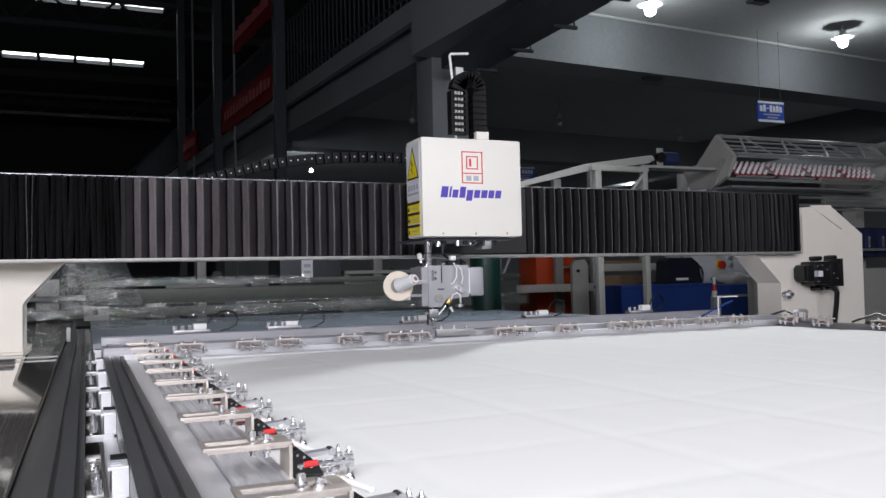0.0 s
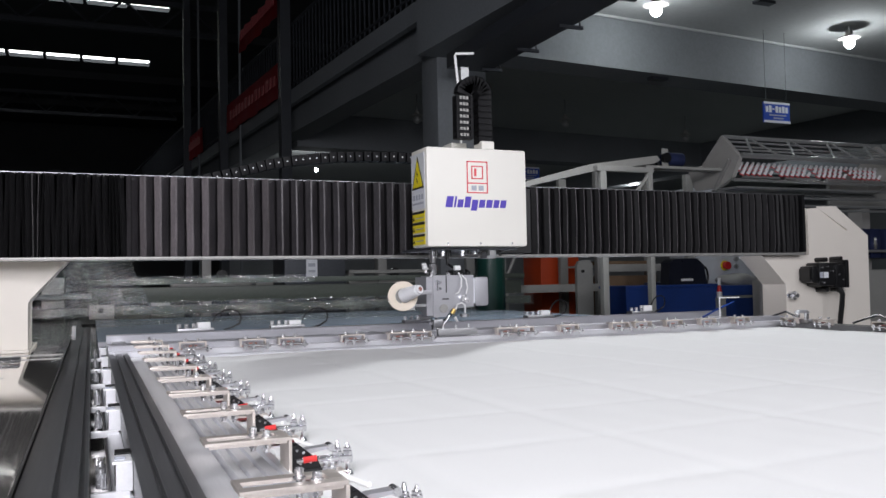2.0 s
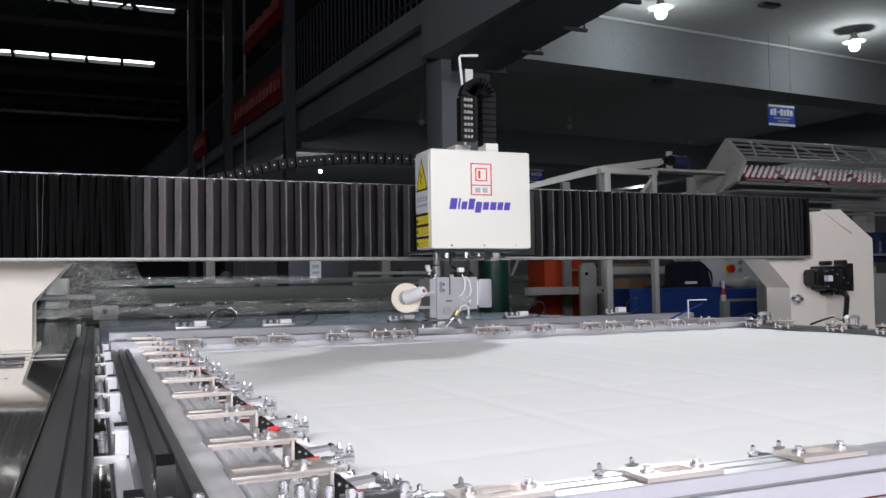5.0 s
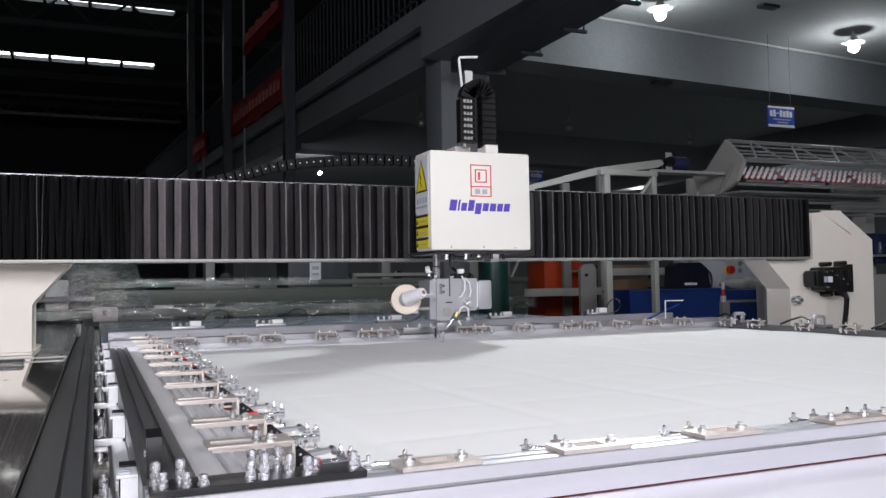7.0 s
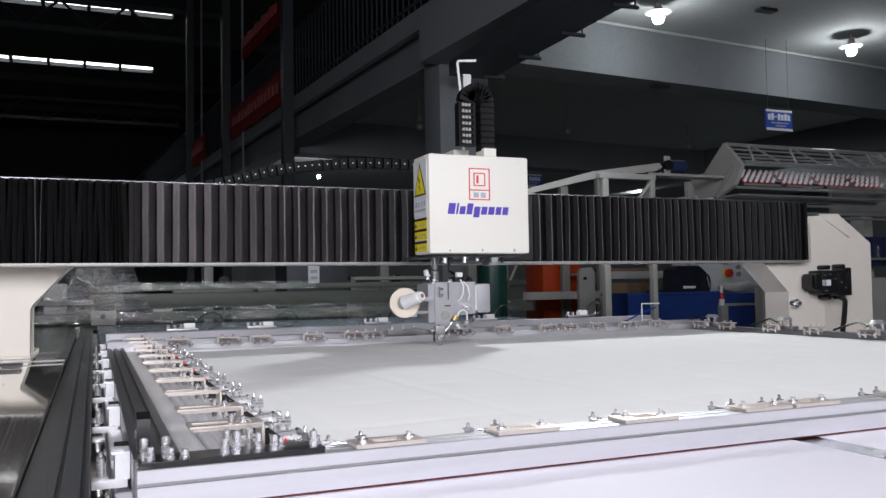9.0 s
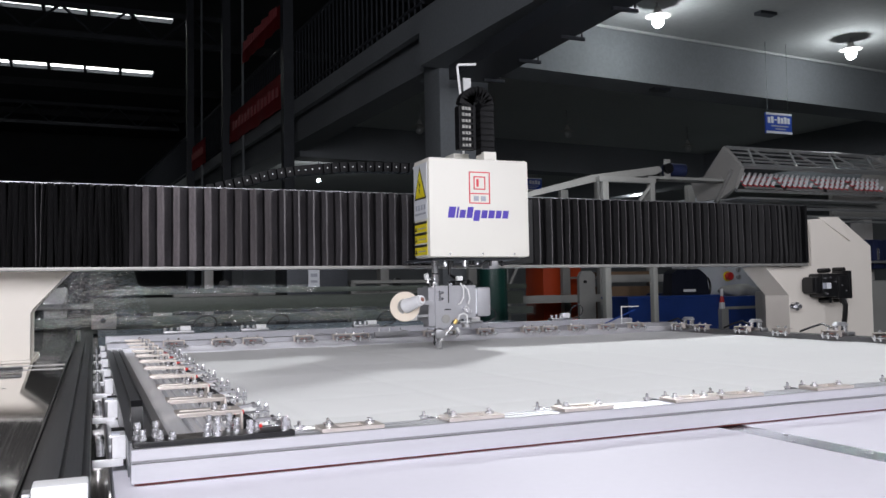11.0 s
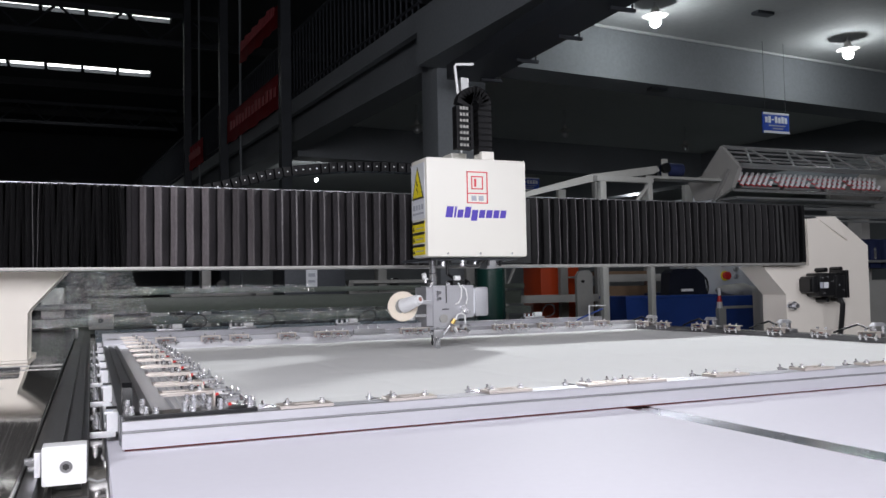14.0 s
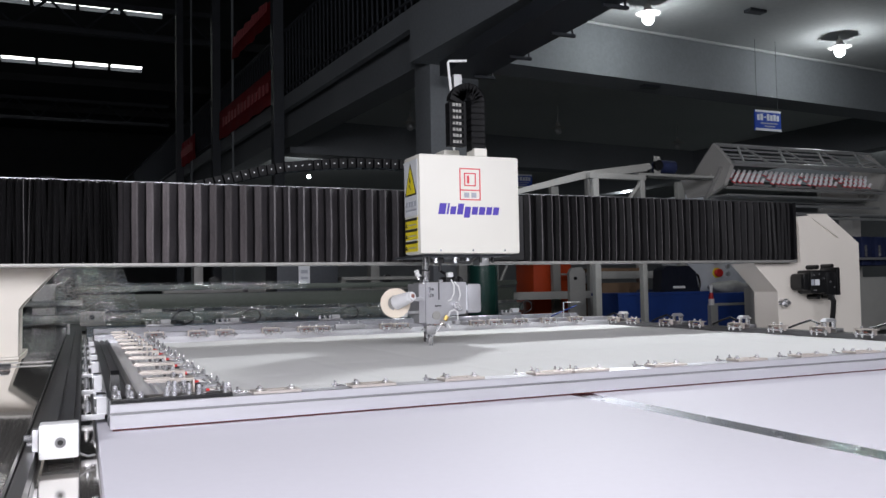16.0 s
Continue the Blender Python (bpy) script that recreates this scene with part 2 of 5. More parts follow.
# roof sheet with skylight openings left between its strips
bm = bmesh.new()
SKY_ROWS = [(23.2, 23.9), (29.3, 30.1)]
lo = -9.0
for a, b in SKY_ROWS:
    bx(bm, (-16, lo, 8.6), (22, a, 8.8))
    lo = b
bx(bm, (-16, lo, 8.6), (22, 42, 8.8))
for a, b in SKY_ROWS:
    bx(bm, (2.0 if a < 25 else 1.85, a, 8.6), (22, b, 8.8))
for y in (-5, 0, 5, 10, 15, 19.4, 25.4, 31.5, 36.5):
    bx(bm, (-16, y, 8.36), (22, y + 0.12, 8.6))
tagged(part("ceiling_roof", bm, ROOF, smooth=False), kind="structure")
for a, b in SKY_ROWS:
    right = 2.0 if a < 25 else 1.85
    for k in range(9):
        x1 = right - 1.09 * k
        sky = part("skylight", box((x1 - 1.0, a, 8.72), (x1, b, 8.75)), SKYL)
        tagged(sky, "bright daylight roof panel in a dark roof", "skylight", "roof skylights")
        fr = part("frame", box((x1 - 1.09, a, 8.56), (x1 - 1.0, b, 8.8)), ROOF, sky)

# roof trusses under the skylights
for y in (17.5, 22.3, 34.0):
    truss = thing("roof_truss", "dark steel roof truss under the hall roof", "truss", "roof trusses")
    part("bottom_chord", box((-16, y - 0.06, 7.5), (3.1, y + 0.06, 7.62)), DARKSTEEL, truss)
    part("top_chord", box((-16, y - 0.06, 8.24), (3.1, y + 0.06, 8.36)), DARKSTEEL, truss)
    for k in range(12):
        x = -15.5 + 1.55 * k
        part("brace", wire(bmesh.new(), [(x, y, 7.6), (x + 0.77, y, 8.3)], 0.035, 5), DARKSTEEL, truss)
        part("brace", wire(bmesh.new(), [(x + 0.77, y, 8.3), (x + 1.55, y, 7.6)], 0.035, 5), DARKSTEEL, truss)

# gallery: slab, beams, pillars
GX = 3.2
# the gallery stands a little askew to the machine
GALLERY = Matrix.Translation((3.14, 7.9, 0)) @ Matrix.Rotation(radians(4.5), 4, "Z") @ Matrix.Translation((-3.14, -7.9, 0))
earlier = set(bpy.data.objects)
solid("ceiling_gallery", (GX + 0.02, -9, 3.9), (22, 24, 3.955), CEIL)
solid("trim_slab_edge", (GX - 0.06, -9, 3.74), (GX + 0.02, 40, 3.96), CONCRETE)
for y in (-6.0, 1.0, 7.38, 13.6):
    solid("beam_cross", (3.62, y, 3.32), (22, y + 0.45, 3.9), CONCRETE)
solid("trim_beam", (3.64, 7.358, 3.868), (22, 7.378, 3.897), CEIL)
solid("beam_edge", (3.1, -9, 3.36), (3.52, 7.9, 3.9), CONCRETE)
solid("beam_edge", (3.34, 8.25, 3.42), (3.72, 24, 3.9), CONCRETE)
solid("beam_long", (12.7, -9, 3.3), (13.15, 24, 3.9), CONCRETE)
for y in (7.9,):
    p = part("pillar", box((3.31, y - 0.03, 0), (3.90, y + 0.34, 3.9), 0.02), CONCRETE)
    tagged(p, "grey painted concrete pillar under the gallery", "pillar", "gallery pillars")
for y in (12.35, 16.45, 20.2):
    p = part("steel_post", box((GX - 0.22, y, 0), (GX - 0.065, y + 0.16, 8.3)), DARKSTEEL)
    tagged(p, "dark steel hall post beside the gallery edge", "post", "hall posts")
    if y > 13:
        part("drain_pipe", wire(bmesh.new(), [(GX - 0.10, y - 1.1, 0.0), (GX - 0.10, y - 1.1, 8.2)], 0.022), CONCRETE, p)

# railing on the gallery
rail = thing("gallery_railing", "dark steel railing with thin balusters on the gallery", "railing")
part("handrail", wire(bmesh.new(), [(GX, 8.0, 5.0), (GX, 40, 5.0)], 0.03), DARKSTEEL, rail)
part("bottom_rail", wire(bmesh.new(), [(GX, 8.0, 4.08), (GX, 40, 4.08)], 0.02), DARKSTEEL, rail)
bal = mesh_of("baluster", wire(bmesh.new(), [(GX, 0, 3.96), (GX, 0, 5.0)], 0.012, 5), DARKSTEEL)
for k in range(140):
    ob = new("baluster", bal)
    ob.location = (0, 8.05 + 0.15 * k, 0)
    ob.parent = rail


def banner(y0, y1, z0, z1, x):
    b = bmesh.new()
    n = 24
    rows = []
    for i in range(n + 1):
        y = y0 + (y1 - y0) * i / n
        sag = 0.03 * math.sin(i * 1.3) + 0.02 * math.sin(i * 0.7)
        rows.append([b.verts.new((x + sag * 0.5, y, z0 + 0.006 * math.sin(i * 0.9))), b.verts.new((x, y, z1))])
    for r0, r1 in zip(rows, rows[1:]):
        b.faces.new((r0[0], r1[0], r1[1], r0[1]))
    bmesh.ops.solidify(b, geom=b.faces[:], thickness=0.012)
    ob = part("banner", b, BANNER)
    tagged(ob, "long red cloth banner with pale writing on the railing", "banner", "red banners")
    for i in range(14):
        y = y0 + (y1 - y0) * (0.08 + 0.85 * i / 14)
        part("writing_bar", box((x - 0.035, y, z0 + 0.2), (x - 0.028, y + 0.13, z0 + 0.2 + 0.15 + 0.02 * (i % 3))), BANNER_INK, ob)


banner(12.6, 16.3, 3.93, 4.48, GX - 0.12)
banner(18.6, 20.1, 3.93, 4.48, GX - 0.12)
banner(12.8, 15.4, 5.25, 5.6, GX - 0.10)
hang = thing("banner_pole", "thin dark steel pole that holds a red banner", "pole")
for y in (12.8, 15.4):
    part("pole", wire(bmesh.new(), [(GX - 0.08, y, 4.2), (GX - 0.08, y, 6.65)], 0.02), DARKSTEEL, hang)

for ob in [o for o in bpy.data.objects if o not in earlier and o.parent is None]:
    ob.matrix_basis = GALLERY @ ob.matrix_basis

# cable tray under the edge beam
tray = thing("cable_tray", "dark blue steel cable tray hung under the gallery", "cable tray")
part("tray_bottom", box((3.20, -6, 3.08), (3.57, 7.3, 3.10)), DARKSTEEL, tray)
part("tray_side", box((3.17, -6, 3.08), (3.20, 7.3, 3.22)), DARKSTEEL, tray)
part("tray_side", box((3.57, -6, 3.08), (3.60, 7.3, 3.22)), DARKSTEEL, tray)
for k in range(9):
    y = 7.12 - 0.72 * k
    part("hanger", box((3.46, y, 3.05), (3.68, y + 0.03, 3.075)), DARKSTEEL, tray)
    part("rod", wire(bmesh.new(), [(3.66, y + 0.02, 3.05), (3.66, y + 0.02, 3.9)], 0.008, 5), DARKSTEEL, tray)


# lamps with a tin shade
def ceiling_lamp(x, y, z, lit, group="ceiling lamps"):
    lamp = thing("ceiling_lamp", "white enamel shade lamp with a glowing bulb" if lit else "unlit enamel shade lamp under the ceiling", "lamp", group)
    part("rod", wire(bmesh.new(), [(x, y, z + 0.12), (x, y, 3.9 if y < 13 else z + 0.6)], 0.012, 6), TUBE, lamp)
    if y < 13:
        part("shade", cyl(cyl(bmesh.new(), (x, y, z + 0.055), (x, y, z + 0.085), 0.125, 24, 0.06), (x, y, z + 0.085), (x, y, z + 0.15), 0.045, 12, 0.03), GREYM, lamp)
    b = bmesh.new()
    bmesh.ops.create_uvsphere(b, u_segments=16, v_segments=10, radius=0.060 if y < 13 else 0.042, matrix=Matrix.Translation((x, y, z)))
    part("bulb", b, BULB if lit else TUBE, lamp)


for s in BULBS:
    ceiling_lamp(*s, True)
ceiling_lamp(4.35, 17.0, 3.4, True)
ceiling_lamp(12.4, 17.0, 3.38, True)
# added lamp body, out of view, for the extra light in that bay
ceiling_lamp(15.4, 11.0, 3.45, True)
for s in ((7.0, 11.4, 3.5), (9.84, 11.95, 3.5), (4.6, 11.77, 3.5)):
    ceiling_lamp(*s, False)
for s in ((6.4, 6.55, 3.9), (5.9, 7.70, 3.32)):
    tagged(part("ceiling_hatch", box((s[0], s[1], s[2] - 0.03), (s[0] + 0.22, s[1] + 0.1, s[2])), DARKSTEEL), "small dark fitting on the ceiling", "fitting")


# hanging area signs
def area_sign(x, y, z, w, h):
    s = thing("hanging_sign", "blue hanging area sign with white writing", "sign", "area signs")
    part("board", box((x, y, z), (x + w, y + 0.02, z + h)), SIGNB, s)
    part("edge_strip", box((x, y - 0.004, z + h * 0.9), (x + w, y, z + h)), LABELW, s)
    part("edge_strip", box((x, y - 0.004, z), (x + w, y, z + h * 0.12)), LABELW, s)
    for k in range(7):
        if k != 2:
            part("writing_bar", box((x + w * (0.07 + 0.125 * k), y - 0.004, z + h * 0.5), (x + w * (0.165 + 0.125 * k), y, z + h * (0.82 if k % 2 else 0.78))), LABELW, s)
        else:
            part("writing_bar", box((x + w * 0.32, y - 0.004, z + h * 0.64), (x + w * 0.42, y, z + h * 0.69)), LABELW, s)
    part("small_writing_bar", box((x + w * 0.2, y - 0.004, z + h * 0.34), (x + w * 0.85, y, z + h * 0.4)), INK_G, s)
    part("small_writing_bar", box((x + w * 0.35, y - 0.004, z + h * 0.2), (x + w * 0.75, y, z + h * 0.26)), INK_G, s)
    for u in (0.1, 0.9):
        part("wire", wire(bmesh.new(), [(x + w * u, y + 0.01, z + h), (x + w * u, y + 0.01, 3.9)], 0.0025, 4), DARKSTEEL, s)


area_sign(7.24, 7.4, 2.81, 0.40, 0.245)
area_sign(7.72, 14.4, 2.98, 0.5, 0.26)

# ---- the table ----
table = thing("quilting_table", "long white laminate machine table with a steel seam strip", "table")
part("tabletop", box((0.024, -0.6, 0.77), (0.978, 3.9, 0.80), 0.002), TABLE, table)
part("tabletop", box((1.032, -0.6, 0.77), (2.93, 3.9, 0.80), 0.002), TABLE, table)
part("rear_top", box((0.024, 3.902, 0.77), (2.93, 6.5, 0.80), 0.002), REAR, table, "blue-grey laminate rear section")
strip = part("seam_strip", box((0.979, -0.6, 0.77), (1.031, 3.9, 0.799)), SEAM, table, "bare steel seam strip with screws")
scr = mesh_of("screw", cyl(bmesh.new(), (0, 0, 0.7985), (0, 0, 0.8005), 0.0045, 10), ZINC)
for k in range(26):
    for x in (0.987, 1.023):
        ob = new("screw", scr)
        ob.location = (x, -0.3 + 0.16 * k + (0.05 if x > 1 else 0), 0)
        ob.parent = strip
part("apron", box((0.1, -0.55, 0.62), (3.0, -0.5, 0.77)), CREAM, table)
for x in (0.15, 2.8):
    for y in (-0.4, 1.2, 2.8, 4.4, 6.3):
        part("leg", box((x, y, 0), (x + 0.08, y + 0.08, 0.77)), CREAM, table)

# steel side deck with a sunken trough
deck = thing("steel_side_deck", "polished steel side deck with screws, marked and scratched", "deck")
part("sheet", box((-1.6, -0.6, 0.790), (-0.085, 6.5, 0.812), 0.002), STEEL, deck)
part("trough", box((-0.085, -0.6, 0.75), (0.0235, 6.5, 0.772)), STEEL, deck)
part("edge_lip", box((-0.083, -0.6, 0.773), (-0.066, 6.5, 0.80)), BLACK_RAIL, deck)
for k in range(18):
    ob = new("screw", scr)
    ob.location = (0.016, 0.1 + 0.22 * k, -0.028)
    ob.parent = deck
    ob = new("screw", scr)
    ob.location = (-0.21 - 0.08 * (k % 3), 0.5 + 0.21 * k, 0.0125)
    ob.parent = deck
part("support", box((-1.55, -0.5, 0.0), (-0.09, 4.5, 0.79)), CREAM, deck)
for y in (2.95, 3.12):
    part("joint", box((-0.7, y, 0.812), (-0.09, y + 0.008, 0.8145)), TRIM, deck)
part("rod", wire(bmesh.new(), [(-0.7, 2.82, 0.822), (-0.2, 2.82, 0.822)], 0.008), CHROME, deck)
part("rod", wire(bmesh.new(), [(-0.7, 2.86, 0.822), (-0.2, 2.86, 0.822)], 0.008), CHROME, deck)

# ---- the gantry ----
gantry = thing("quilting_gantry", "cream steel gantry with black pleated bellows over the table", "gantry")
part("cross_beam", box((-0.9, 3.26, 1.165), (3.42, 3.5, 1.415), 0.006), CREAM, gantry)
part("trim_strip", box((-0.9, 3.152, 1.132), (3.33, 3.26, 1.1435), 0.001), TRIM, gantry, "pale strip along the lower edge of the bellows")
part("cover_plate", box((-0.9, 3.18, 1.437), (3.33, 3.46, 1.441)), BLACK_RAIL, gantry)
leg = part("left_leg", prism(bmesh.new(), [(-1.1, 0.812), (-0.208, 0.812), (-0.208, 0.985), (-0.200, 1.0), (-0.075, 1.1405), (-1.1, 1.1405)], "y", 3.3, 3.52), CREAM, gantry)
part("foot_plate", box((-1.15, 3.26, 0.8125), (-0.203, 3.76, 0.822), 0.002), CREAM, gantry)
leg = part("right_leg", prism(bmesh.new(), [(3.238, 0.0), (3.238, 0.985), (3.085, 1.1315), (3.40, 1.1315), (3.40, 1.372), (3.60, 1.386), (3.825, 1.236), (3.815, 0.0)], "y", 3.2, 3.36), CREAM, gantry)
wedge = bmesh.new()
va = [wedge.verts.new(p) for p in ((3.455, 3.199, 1.384), (3.602, 3.199, 1.388), (3.665, 3.186, 1.262), (3.665, 3.199, 1.262))]
for f_ in ((0, 1, 2), (0, 2, 3), (1, 3, 2)):
    wedge.faces.new([va[k] for k in f_])
part("bevel_face", wedge, CREAM, leg, "slanting cream chamfer that catches the light", smooth=False)
part("bolt", cyl(cyl(bmesh.new(), (3.262, 3.17, 0.928), (3.262, 3.2, 0.928), 0.022, 20), (3.262, 3.15, 0.928), (3.262, 3.17, 0.928), 0.013, 6), ZINC, leg)
base = part("leg_base", box((3.15, 3.1, 0.0), (3.9, 3.75, 0.25), 0.01), CREAM, gantry)

servo = part("servo_motor", box((3.385, 3.08, 0.965), (3.555, 3.2, 1.098), 0.012), BLACK, gantry, "black servo motor with a pale type plate")
part("flange", box((3.575, 3.06, 0.955), (3.60, 3.2, 1.112), 0.004), BLACK, servo)
part("housing", box((3.50, 3.07, 0.955), (3.578, 3.2, 1.085), 0.008), BLACK, servo)
part("end_cap", box((3.335, 3.09, 0.985), (3.386, 3.2, 1.08), 0.014), BLACK, servo)
for k in range(6):
    part("cooling_rib", box((3.325 + 0.004 * k, 3.1, 1.0 + 0.001 * k), (3.327 + 0.004 * k, 3.19, 1.065)), BLACK, servo)
part("type_plate", box((3.415, 3.0785, 1.012), (3.452, 3.0805, 1.045)), LABELW, servo)
part("type_plate", box((3.385, 3.0785, 1.012), (3.41, 3.0805, 1.045)), INK_G, servo)
for x, z in ((3.47, 1.115), (3.59, 1.12), (3.47, 0.945), (3.59, 0.945)):
    part("bolt", cyl(bmesh.new(), (x, 3.11, z), (x, 3.2, z), 0.013, 8), BLACK, servo)
for x, z in ((3.40, 1.07), (3.44, 1.075), (3.48, 1.05), (3.41, 0.985), (3.53, 1.03), (3.56, 1.0)):
    part("screw", cyl(bmesh.new(), (x, 3.066, z), (x, 3.08, z), 0.005, 8), ZINC, servo)
part("cable", wire(bmesh.new(), [(3.545, 3.1, 0.97), (3.55, 3.07, 0.92), (3.552, 3.08, 0.86), (3.55, 3.1, 0.75)], 0.016, 8), BLACK, servo)
part("cable", wire(bmesh.new(), [(3.575, 3.1, 0.97), (3.57, 3.08, 0.91), (3.565, 3.09, 0.86), (3.56, 3.11, 0.75)], 0.007, 8), TUBE, servo)
part("connector", cyl(bmesh.new(), (3.545, 3.1, 0.985), (3.547, 3.09, 0.93), 0.02, 12, 0.015), BLACK, servo)
servo.scale = (0.86, 0.75, 0.9)
servo.location = (3.30 * (1 - 0.86), 3.2 * (1 - 0.75), 1.03 * (1 - 0.9))


def pleats(x0, steps, parent):
    x = x0
    rng = random.Random(5)
    thin = parent.name.startswith("right")
    for n, w in enumerate(steps):
        lean = rng.uniform(-0.006, 0.006) * (1.0 if w < 0.03 else 0.12)
        d = 0.030 if w > 0.03 else 0.018
        push = rng.uniform(-0.004, 0.004)
        f = 0.34 + rng.uniform(-0.04, 0.04)
        line = not thin and rng.random() < 0.22
        b = bmesh.new()
        rows = []
        for j in range(9):
            u = j / 8
            z = 1.145 + 0.291 * u
            dx = lean * (u - 0.5) * 2 + 0.0005 * math.sin(u * 9 + x * 40)
            dy = 0.0012 * math.sin(u * 6 + x * 23) + (0.004 if j in (0, 8) else 0)
            rows.append([b.verts.new(p) for p in (
                (x + dx, 3.15 + d + 0.006, z), (x + w * 0.06 + dx, 3.15 + push * 0.4 + d * 0.55 + dy, z),
                (x + w * f + dx, 3.15 + push + dy, z), (x + w * (f + 0.12) + dx, 3.153 + push + dy, z),
                (x + w * 0.93 + dx, 3.15 + d + dy, z), (x + w * 1.02 + dx, 3.15 + d + 0.008, z), (x + w + dx * 0, 3.262, z), (x, 3.262, z))])
        for r0, r1 in zip(rows, rows[1:]):
            for k in range(8):
                fc = b.faces.new((r0[k], r0[(k + 1) % 8], r1[(k + 1) % 8], r1[k]))
                # lit sides, dim sides and ridge glints of the pleats are painted by face
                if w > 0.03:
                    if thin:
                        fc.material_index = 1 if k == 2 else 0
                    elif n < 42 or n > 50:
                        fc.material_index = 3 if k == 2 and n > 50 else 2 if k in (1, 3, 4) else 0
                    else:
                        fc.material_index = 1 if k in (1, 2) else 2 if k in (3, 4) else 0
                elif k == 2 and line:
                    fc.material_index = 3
        b.faces.new(rows[0][::-1])
        b.faces.new(rows[-1])
        bmesh.ops.recalc_face_normals(b, faces=b.faces)
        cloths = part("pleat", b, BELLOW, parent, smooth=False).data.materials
        for m in (PIPING_GLINT if thin else LIT_FACET, DIM_FACET, PIPING_GLINT):
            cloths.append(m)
        x += w
    return x


rng = random.Random(3)
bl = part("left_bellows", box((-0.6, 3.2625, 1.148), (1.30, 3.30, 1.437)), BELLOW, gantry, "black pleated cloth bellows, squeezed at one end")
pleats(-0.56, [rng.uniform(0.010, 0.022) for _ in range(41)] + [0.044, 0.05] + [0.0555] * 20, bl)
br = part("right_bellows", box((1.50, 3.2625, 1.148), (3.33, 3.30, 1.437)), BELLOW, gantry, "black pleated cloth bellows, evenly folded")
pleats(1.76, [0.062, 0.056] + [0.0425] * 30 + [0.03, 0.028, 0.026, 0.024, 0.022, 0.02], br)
part("end_plate", box((3.318, 3.155, 1.146), (3.335, 3.3, 1.436)), BLACK, br)
part("slide_plate", box((1.31, 3.17, 1.15), (1.76, 3.258, 1.43)), BLACK, gantry)

# chain lying behind the bridge
chain = thing("flat_cable_chain", "black plastic cable chain lying in an arc on the gantry", "cable chain")
arc = [(0.40, 1.46), (0.55, 1.50), (0.69, 1.54), (0.80, 1.56), (0.89, 1.572), (1.0, 1.583), (1.12, 1.59), (1.24, 1.592), (1.4, 1.59)]
pts = []
for (xa, za), (xb, zb) in zip(arc, arc[1:]):
    n = max(1, round(math.hypot(xb - xa, zb - za) / 0.036))
    pts += [(xa + (xb - xa) * k / n, za + (zb - za) * k / n, math.atan2(zb - za, xb - xa)) for k in range(n)]
LINK = mat("black_chain_plastic", (0.007, 0.007, 0.008), 0.55, 0, 0.3, 20, spec=0.2)
link = box((-0.0165, -0.035, -0.021), (0.0165, 0.035, 0.021), 0.004)
link = mesh_of("link", link, LINK, True)
pin = mesh_of("pin", cyl(bmesh.new(), (0, -0.037, 0), (0, -0.034, 0), 0.0030, 8), WHITE_P)
for x, z, a in pts:
    ob = new("link", link)
    ob.matrix_basis = Matrix.Translation((x, 3.5, z)) @ Matrix.Rotation(-a, 4, "Y")
    ob.parent = chain
    pn = new("pin", pin)
    pn.parent = ob
part("tray", box((0.3, 3.44, 1.4155), (1.5, 3.56, 1.425)), BLACK_RAIL, chain)
part("stay", box((1.38, 3.48, 1.42), (1.42, 3.53, 1.58)), BLACK_RAIL, chain)
lump = bmesh.new()
bmesh.ops.create_icosphere(lump, subdivisions=3, radius=1, matrix=Matrix.Translation((-0.12, 3.4, 1.449)) @ Matrix.Diagonal((0.06, 0.05, 0.028, 1)))
tagged(part("folded_cloth", lump, BLACK), "dark bundle lying on top of the gantry", "bundle")

# bent pipe behind the head
pipe = thing("bent_pipe", "thin bent white pipe standing on the gantry", "pipe")
part("tube", wire(bmesh.new(), [(1.372, 3.02, 1.44), (1.362, 3.02, 1.80), (1.348, 3.02, 1.94), (1.352, 3.02, 1.948), (1.43, 3.02, 1.956)], 0.0055, 8), WHITE_P, pipe)
part("bracket", box((1.36, 3.01, 1.43), (1.42, 3.17, 1.45)), ALU_DULL, pipe)
part("clip", box((1.378, 3.03, 1.78), (1.412, 3.045, 1.90)), TUBE, pipe)


# ---- the sewing head: its case, arm and thread ----
head = thing("sewing_head", "cream cased sewing head with grey arm, motor and thread cone", "sewing head")
cover = part("case", box((1.107, 2.75, 1.160), (1.512, 2.905, 1.522), 0.010), CASE, head)
part("back_plate", box((1.30, 2.905, 1.165), (1.505, 3.168, 1.435), 0.004), BLACK, head)
part("bottom_plate", box((1.135, 2.790, 1.150), (1.49, 3.1, 1.159)), DARKSTEEL, head)
for x in (1.175, 1.305, 1.435):
    part("screw", cyl(bmesh.new(), (x + 0.01, 2.747, 1.172), (x + 0.01, 2.751, 1.172), 0.004, 8), ZINC, cover)
# red square emblem and blue wordmark as plain shapes
F = 2.7485
def ex(u):
    return 1.265 + 0.085 * u


for a, b in (((0, 1.470), (1, 1.474)), ((0, 1.356), (1, 1.360)), ((0, 1.356), (0.05, 1.474)), ((0.95, 1.356), (1, 1.474)), ((0, 1.391), (1, 1.395))):
    part("emblem_line", box((ex(a[0]), F, a[1]), (ex(b[0]), 2.7502, b[1])), LOGO_R, cover)
for a, b in (((0.22, 1.453), (0.78, 1.457)), ((0.22, 1.408), (0.78, 1.412)), ((0.22, 1.408), (0.27, 1.457)), ((0.73, 1.408), (0.78, 1.457))):
    part("emblem_line", box((ex(a[0]), F, a[1]), (ex(b[0]), 2.7502, b[1])), LOGO_R, cover)
